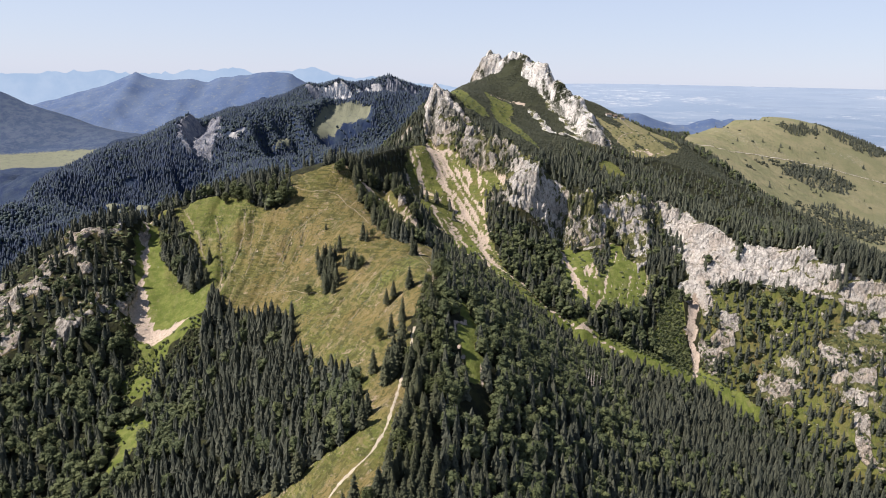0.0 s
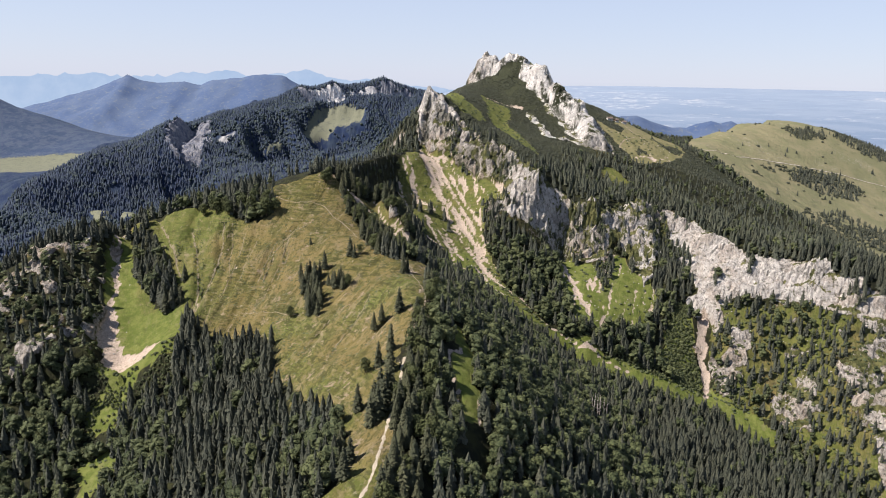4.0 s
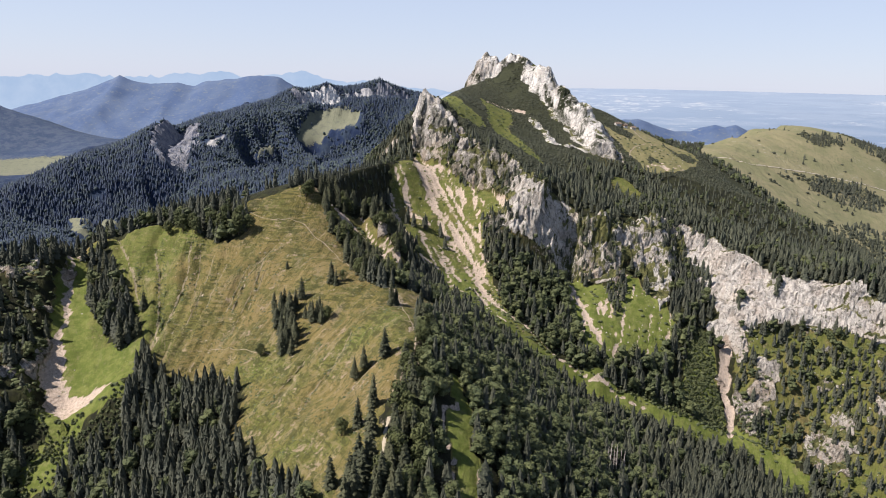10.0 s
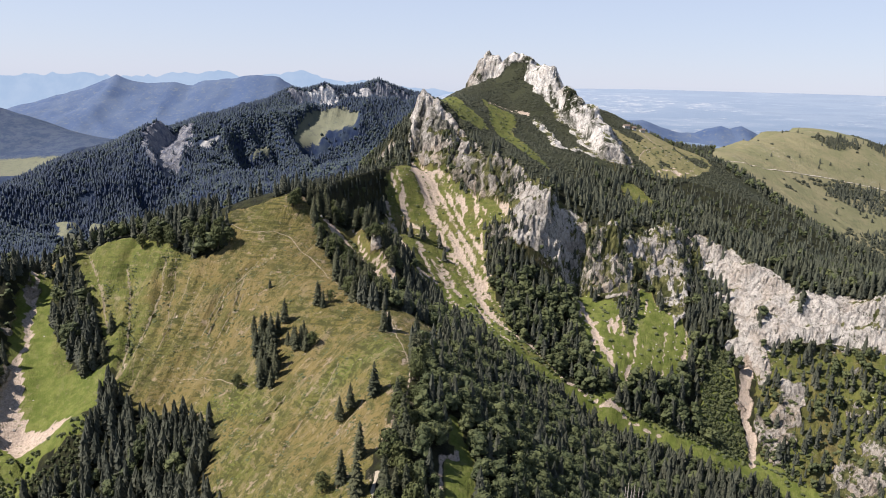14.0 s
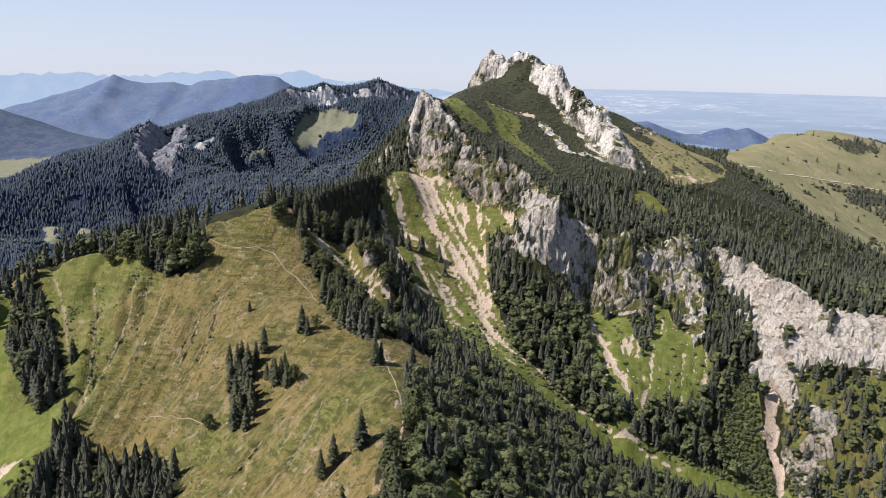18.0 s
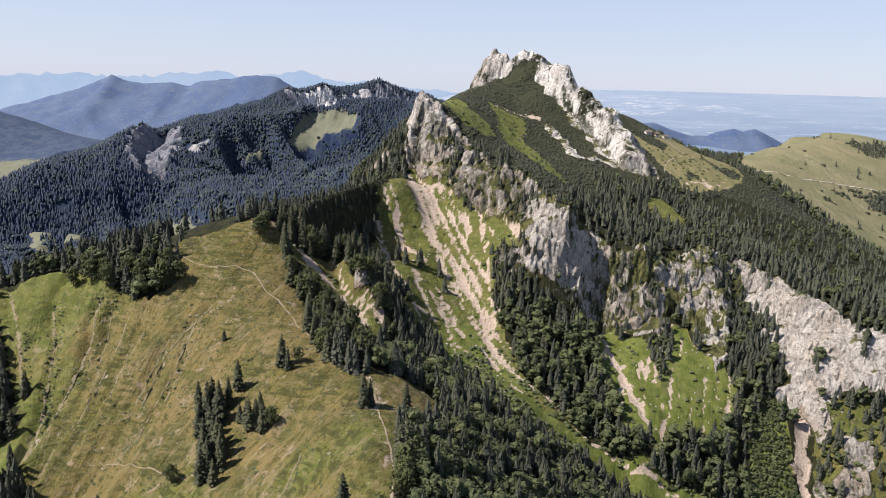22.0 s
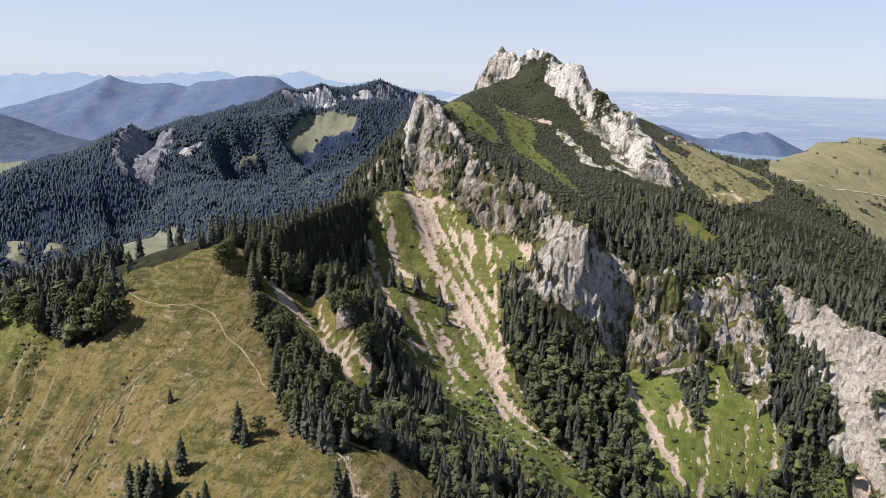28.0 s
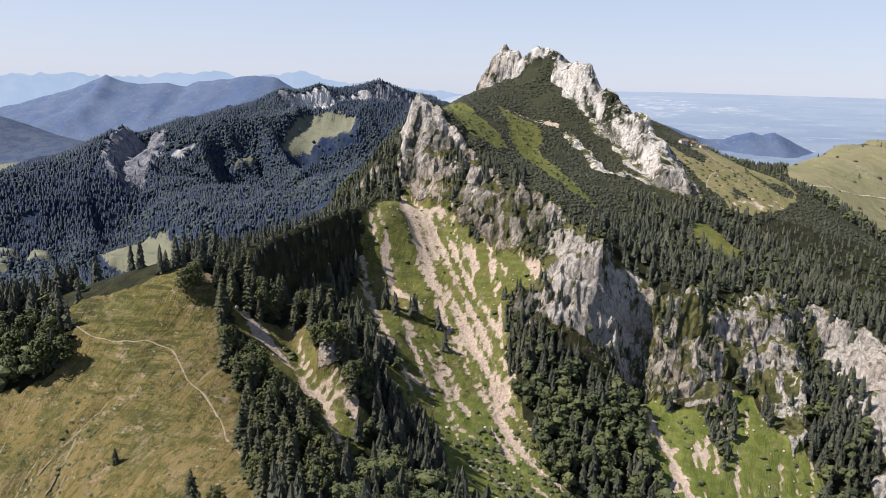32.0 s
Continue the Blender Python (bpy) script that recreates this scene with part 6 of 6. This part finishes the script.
def broad_tree(seed, height, width):
    rng = random.Random(seed)
    thing = new("broadleaved_tree")
    bm = bmesh.new()
    tube(bm, [(0, 0, -0.8, height * 0.035), (0.1, 0, height * 0.2, height * 0.026), (0, 0.15, height * 0.45, height * 0.018), (0.1, 0.1, height * 0.75, 0.05)])
    part("trunk", bm, BARK, thing)
    bm, leaves = bmesh.new(), bmesh.new()
    lobes = []
    for k in range(9):
        a, u = k * 2.4 + rng.uniform(-0.4, 0.4), (k + 0.5) / 9
        r = height * width * (1 - abs(u - 0.35) * 1.1) * rng.uniform(0.45, 0.85)
        c = Vector((r * math.cos(a), r * math.sin(a), height * (0.24 + 0.62 * u)))
        lobes.append((c, height * rng.uniform(0.16, 0.24)))
        tube(bm, [(0, 0.1, c.z - height * 0.16, height * 0.010), (c.x * 0.5, c.y * 0.5, c.z - height * 0.07, height * 0.007), (c.x * 0.9, c.y * 0.9, c.z, 0.03)], 5)
    part("limbs", bm, BARK, thing)
    for c, r in lobes:
        for k in range(52):
            d = Vector((rng.gauss(0, 1), rng.gauss(0, 1), rng.gauss(0.25, 0.8))).normalized()
            p = c + Vector((d.x, d.y, d.z * 0.8)) * r * rng.uniform(0.72, 1.08)
            s = height * rng.uniform(0.035, 0.060)
            side = d.orthogonal().normalized() * s
            side.rotate(Matrix.Rotation(rng.uniform(0, 6.28), 3, d))
            up = d.cross(side)
            lift = d * s * 0.45
            q = [leaves.verts.new(w) for w in (p + side, p + up * 0.8, p - side * 0.9, p - up, p + lift)]
            for f in ((0, 1, 4), (1, 2, 4), (2, 3, 4), (3, 0, 4)):
                leaves.faces.new([q[k] for k in f])
    part("crown", leaves, TREE_LEAF, thing)
    return thing


def plant(kind, x, y, scale, turn, label, group):
    z = float(ground_z(x, y)[0])
    made = copy_thing(kind, pose(x, y, z - 0.15, 0, 0, turn) @ Matrix.Diagonal((scale, scale, scale, 1)))
    return tagged(made, label, "tree", group)


KINDS_SPRUCE = [spruce_tree(s, 15.0, w) for s, w in ((1, 0.235), (2, 0.215), (3, 0.26), (4, 0.225))]
KINDS_BROAD = [broad_tree(s, 11.0, w) for s, w in ((5, 0.30), (6, 0.34), (7, 0.28))]
TREE_RNG = random.Random(5)


def plant_all(spots, kinds, label, group, unit):
    for x, y, tall in spots:
        plant(TREE_RNG.choice(kinds), x, y, tall / unit * TREE_RNG.uniform(0.95, 1.05), TREE_RNG.uniform(0, 360), label, group)


pasture_spruces = [(-108, 716, 6), (-70, 688, 15), (-66, 684, 10), (-22, 562, 16), (-34, 560, 12), (-39, 556, 11), (-25, 518, 15), (-32, 505, 14), (-24, 494, 18), (-3, 655, 13), (-23, 646, 15), (-20, 649, 12)]
grove_spruces = [(-109, 671, 14), (-103, 666, 15), (-97, 665, 16), (-93, 668, 13), (-90, 676, 14), (-104, 655, 14), (-99, 645, 15), (-97, 650, 15), (-91, 641, 16), (-94, 634, 15), (-95, 627, 15),
                 (-88, 622, 12), (-87, 630, 15), (-100, 658, 12), (-106, 662, 11), (-80, 652, 11), (-75, 650, 13), (-71, 647, 12), (-84, 655, 9), (-101, 668, 15), (-95, 658, 17), (-94, 645, 16), (-92, 628, 14), (-97, 638, 15), (-78, 649, 14), (-74, 655, 11), (-88, 636, 16)]
pasture_rounds = [(-62, 690, 8), (-111, 633, 9), (-67, 647, 9), (-40, 503, 9), (-8, 556, 10), (-104, 800, 9)]
strip_spruces = [(-260, 719, 17), (-253, 717, 16), (-255, 731, 15), (-262, 738, 14), (-230, 691, 17), (-222, 685, 15), (-226, 680, 16), (-215, 687, 13), (-218, 709, 13), (-233, 707, 16), (-240, 716, 17),
                 (-246, 724, 15), (-258, 749, 15), (-268, 760, 14), (-276, 772, 14)]
crest_rounds = [(-219, 775, 12), (-206, 772, 14), (-193, 764, 13), (-212, 782, 13), (-198, 776, 12), (-170, 764, 15), (-156, 759, 16), (-148, 762, 13), (-171, 774, 14), (-157, 769, 15), (-181, 770, 14), (-107, 798, 12), (-104, 803, 11), (-71, 764, 12), (-66, 776, 12)]
lower_spruces = [(-32, 447, 16), (-28, 450, 17), (-25, 459, 18), (-23, 474, 19), (-31, 460, 16), (-28, 471, 17), (-77, 393, 17), (-89, 392, 14), (-24, 373, 15), (-42, 408, 16), (-55, 408, 17), (-41, 467, 15), (-30, 452, 16), (-40, 419, 14), (-46, 430, 15)]
for spots in (pasture_spruces, grove_spruces, pasture_rounds, strip_spruces, crest_rounds, lower_spruces):
    spots[:] = [(x, y, tall * 1.15) for x, y, tall in spots]
plant_all(pasture_spruces, KINDS_SPRUCE, "solitary dark green spruce standing on the dry pasture", "trees on the pasture", 15.0)
plant_all(grove_spruces, KINDS_SPRUCE, "dark spruce in the small grove on the pasture slope", "grove on the pasture", 15.0)
plant_all(pasture_rounds, KINDS_BROAD, "small round broadleaved tree standing on the dry pasture", "trees on the pasture", 11.0)
plant_all(strip_spruces, KINDS_SPRUCE, "tall spruce in the strip beside the spring meadow", "trees beside the spring meadow", 15.0)
plant_all(crest_rounds, KINDS_BROAD, "broad leafy maple on the pasture's crest", "trees on the crest", 11.0)
plant_all(lower_spruces, KINDS_SPRUCE, "tall spruce at the wood's edge beside the gravel trail", "trees beside the trail", 15.0)
for i in hero_index:
    kinds, unit = (KINDS_BROAD, 11.0) if is_leaf[i] else (KINDS_SPRUCE, 15.0)
    plant(TREE_RNG.choice(kinds), float(tx[i]), float(ty[i]), float(size[i]) / unit, TREE_RNG.uniform(0, 360),
          "leafy broadleaved tree at the edge of the ridge's wood" if is_leaf[i] else "dark spruce at the edge of the ridge's wood", "trees at the wood's edge")
for k in KINDS_SPRUCE + KINDS_BROAD:
    for o in (*k.children_recursive, k):
        bpy.data.objects.remove(o)


# ---- trails, boulders, dead trees, huts ----
def ribbon(name, line, wide, mat, label, lift=0.10, ragged=1.0):
    """A trodden path that lies on the ground."""
    pts = np.array(spread_far([(*p, 0.0) for p in line], 1.6))[:, :2]
    for _ in range(6):
        pts[1:-1] = (pts[:-2] + 2 * pts[1:-1] + pts[2:]) / 4
    pts = pts + 0.5 * np.stack([rough(pts[:, 0], pts[:, 1], 7, 2), rough(pts[:, 1], pts[:, 0], 7, 2)], -1)
    step = np.gradient(pts, axis=0)
    side = np.stack([-step[:, 1], step[:, 0]], -1) / (np.hypot(step[:, 0], step[:, 1])[:, None] + 1e-6)
    across = np.array([-1.0, -0.4, 0.4, 1.0])
    half = wide / 2 * (1 + ragged * rough(pts[:, 0] * 3, pts[:, 1] * 3, 5, 3))
    p = pts[:, None] + side[:, None] * (half[:, None] * across)[..., None]
    z = ground_z(p[..., 0].ravel(), p[..., 1].ravel()).reshape(p.shape[:2])
    z = np.maximum(z, z.mean(1, keepdims=True)) + np.array([-0.05, lift, lift, -0.05])
    ob = new(name, mesh_from(name, np.concatenate([p, z[..., None]], -1).reshape(-1, 3), sheet_faces(*z.shape), [mat], None, True))
    return tagged(ob, label, "rill" if "rill" in name else "trail", kind="structure")


ribbon("trail_lower", [(-16, 505), (-17, 488), (-18, 466), (-23, 437), (-26, 410), (-32, 389), (-35, 384), (-43, 375), (-49, 369), (-57, 358), (-66, 340)], 1.8, TRAIL_GRAVEL, "pale gravel hiking trail along the grassy ridge")
ribbon("trail_middle", [(-62, 720), (-52, 705), (-41, 690), (-24, 676), (-18, 655), (-12, 628), (-9, 612), (-5, 590), (-4, 575), (-5, 552)], 0.85, GRAVEL, "narrow trodden trail across the dry pasture")
ribbon("trail_upper", [(-152, 781), (-144, 776), (-129, 772), (-112, 774), (-104, 771), (-94, 757), (-84, 751), (-74, 738), (-69, 728), (-62, 720)], 0.85, GRAVEL, "narrow trodden trail up to the pasture's crest")
ribbon("trail_side", [(-166, 664), (-144, 656), (-120, 642), (-104, 632)], 0.5, GRAVEL, "faint cattle track across the pasture slope")
ribbon("trail_hill", [(440, 1372), (456, 1380), (518, 1386), (579, 1409), (650, 1427), (733, 1441), (811, 1443), (900, 1430)], 3.4, PALE_GRAVEL, "pale gravel track across the green hill")
ribbon("trail_saddle", [(276, 1212), (281, 1230), (291, 1251), (304, 1266), (315, 1278)], 1.6, GRAVEL, "winding footpath on the saddle meadow")
ribbon("trail_saddle_north", [(310, 1335), (313, 1311), (318, 1300), (325, 1294), (325, 1273), (339, 1271)], 1.6, GRAVEL, "footpath from the huts across the saddle meadow")

for line in RILLS:
    ribbon("soil_rill", line, 1.7 if line[0][0] < -190 else 0.75, SOIL, "thin rill of bare pale soil worn down the pasture", 0.03, 1.2)


def chunk(seed):
    rng = np.random.RandomState(seed)
    v, f = ball(rng, np.array([1.0, 0.8, 0.7]))
    return v + np.array([0, 0, 0.25]), f


def stony(x, y):
    much = 0.10 * inside(x, y, cliff_meadow_area) + 0.10 * inside(x, y, gully_area) + 0.05 * inside(x, y, sparse_east) + 0.02 * inside(x, y, spring_meadow) + 0.05 * inside(x, y, saddle_meadow) + 0.06 * inside(x, y, gap_area)
    return np.maximum(much, 0.22 * ease(at_ground(COVER["scree"], x, y), 0.5, 0.9))


rx, ry = places(-320, 520, 600, 1280, 3.0, stony)
scatter("boulders", [chunk(s) for s in range(6)], rx, ry, RNG.uniform(0.25, 1.0, len(rx)) ** 1.6 * 1.15, STONE, "scattered pale limestone boulders on scree and grass", "boulders", 0.15)


def snag(seed, height):
    """A dead spruce: bare grey trunk with broken branch stubs."""
    rng = random.Random(seed)
    thing = new("dead_spruce")
    bm = bmesh.new()
    tube(bm, [(0, 0, -1.0, 0.42), (0.1, 0, height * 0.4, 0.32), (0.05, 0.15, height * 0.8, 0.13), (0.2, 0.1, height, 0.03)])
    part("trunk", bm, DEADWOOD, thing)
    for k in range(22):
        bm = bmesh.new()
        z, a, r = height * (0.18 + 0.035 * k), rng.uniform(0, 6.28), rng.uniform(0.9, 2.1) * (1.15 - 0.032 * k)
        tube(bm, [(0, 0, z, 0.13), (r * 0.6 * math.cos(a), r * 0.6 * math.sin(a), z - 0.1, 0.10), (r * math.cos(a), r * math.sin(a), z - 0.35, 0.02)], 5)
        part("branch", bm, DEADWOOD, thing)
    return thing


for k, (x, y, tall) in enumerate([(133, 639, 18), (136, 644, 21), (140, 648, 19), (143, 652, 21), (147, 656, 19), (151, 661, 17)]):
    t = snag(30 + k, tall)
    t.matrix_basis = pose(x, y, float(ground_z(x, y)[0]), TREE_RNG.uniform(-2, 2), TREE_RNG.uniform(-2, 2), TREE_RNG.uniform(0, 360))
    tagged(t, "bare grey dead spruce with broken branch stubs", "dead tree", "dead trees in the wood")


def box(bm, x0, x1, y0, y1, z0, z1):
    v = [bm.verts.new((x, y, z)) for z in (z0, z1) for x, y in ((x0, y0), (x1, y0), (x1, y1), (x0, y1))]
    for f in ((3, 2, 1, 0), (4, 5, 6, 7), (0, 1, 5, 4), (1, 2, 6, 5), (2, 3, 7, 6), (3, 0, 4, 7)):
        bm.faces.new([v[k] for k in f])


def hut(long, wide, eaves, ridge, upper, label):
    """An alpine hut: masonry below, timber above, a gabled roof with eaves, windows and a door."""
    thing = tagged(new("alpine_hut"), label, "hut", "huts on the saddle")
    bm = bmesh.new()
    box(bm, -long / 2, long / 2, -wide / 2, wide / 2, -2.0, eaves * 0.55)
    part("wall", bm, WHITEWASH, thing, "whitewashed lower wall")
    bm = bmesh.new()
    h, e = eaves, eaves * 0.55
    v = [bm.verts.new(p) for p in ((-long / 2, -wide / 2, e), (-long / 2, wide / 2, e), (-long / 2, wide / 2, h), (-long / 2, 0, ridge), (-long / 2, -wide / 2, h),
                                   (long / 2, -wide / 2, e), (long / 2, wide / 2, e), (long / 2, wide / 2, h), (long / 2, 0, ridge), (long / 2, -wide / 2, h))]
    for f in ((0, 1, 2, 3, 4), (9, 8, 7, 6, 5), (0, 4, 9, 5), (1, 6, 7, 2), (0, 5, 6, 1), (4, 3, 8, 9), (3, 2, 7, 8)):
        bm.faces.new([v[k] for k in f])
    part("upper_wall", bm, TIMBER if upper else WHITEWASH, thing)
    for s in (-1, 1):
        bm = bmesh.new()
        rise = (ridge - h) / (wide / 2)
        y1, lo = s * (wide / 2 + 0.8), h - 0.8 * rise
        p = [(-long / 2 - 0.8, 0, ridge + 0.05), (long / 2 + 0.8, 0, ridge + 0.05), (long / 2 + 0.8, y1, lo + 0.05), (-long / 2 - 0.8, y1, lo + 0.05)]
        low = [bm.verts.new(q) for q in p]
        top = [bm.verts.new((q[0], q[1], q[2] + 0.25)) for q in p]
        bm.faces.new(top if s < 0 else top[::-1])
        bm.faces.new(low[::-1] if s < 0 else low)
        for k in range(4):
            bm.faces.new((low[k], low[(k + 1) % 4], top[(k + 1) % 4], top[k]))
        part("roof_slope", bm, SHINGLE, thing)
    for s in (-1, 1):
        for k in range(max(2, int(long / 3))):
            x = -long / 2 + (k + 0.5) * long / max(2, int(long / 3))
            bm = bmesh.new()
            box(bm, x - 0.55, x + 0.55, s * wide / 2 - 0.06, s * wide / 2 + 0.06, eaves * 0.2, eaves * 0.2 + 1.1)
            w = part("window", bm, TIMBER, thing)
            bm = bmesh.new()
            box(bm, x - 0.45, x + 0.45, s * (wide / 2 + 0.065) - 0.01, s * (wide / 2 + 0.065) + 0.01, eaves * 0.2 + 0.1, eaves * 0.2 + 1.0)
            part("pane", bm, GLASS, w, "dark glass pane")
    bm = bmesh.new()
    box(bm, -long / 2 - 0.07, -long / 2 + 0.05, -0.5, 0.5, 0.0, 2.0)
    part("door", bm, TIMBER, thing)
    bm = bmesh.new()
    box(bm, long * 0.2 - 0.35, long * 0.2 + 0.35, 0.4, 1.1, ridge - 1.0, ridge + 0.9)
    part("chimney", bm, STONE, thing)
    return thing


for x, y, turn, dims, text in ((284, 1330, 20, (9, 6, 3.4, 5.4, False), "long whitewashed alpine hut with a weathered roof on the saddle"),
                               (297, 1338, 35, (7, 5, 3.0, 4.8, True), "small timbered alpine hut beside the saddle path"),
                               (312, 1346, 15, (7, 5, 3.0, 4.6, False), "small white alpine hut at the meadow's edge"),
                               (-85, 2863, 10, (20, 11, 6.0, 9.5, False), "white mountain inn on the far pass"),):
    t = hut(*dims, text)
    t.matrix_basis = pose(x, y, float(ground_z(x, y)[0]) + 0.4, 0, 0, turn)
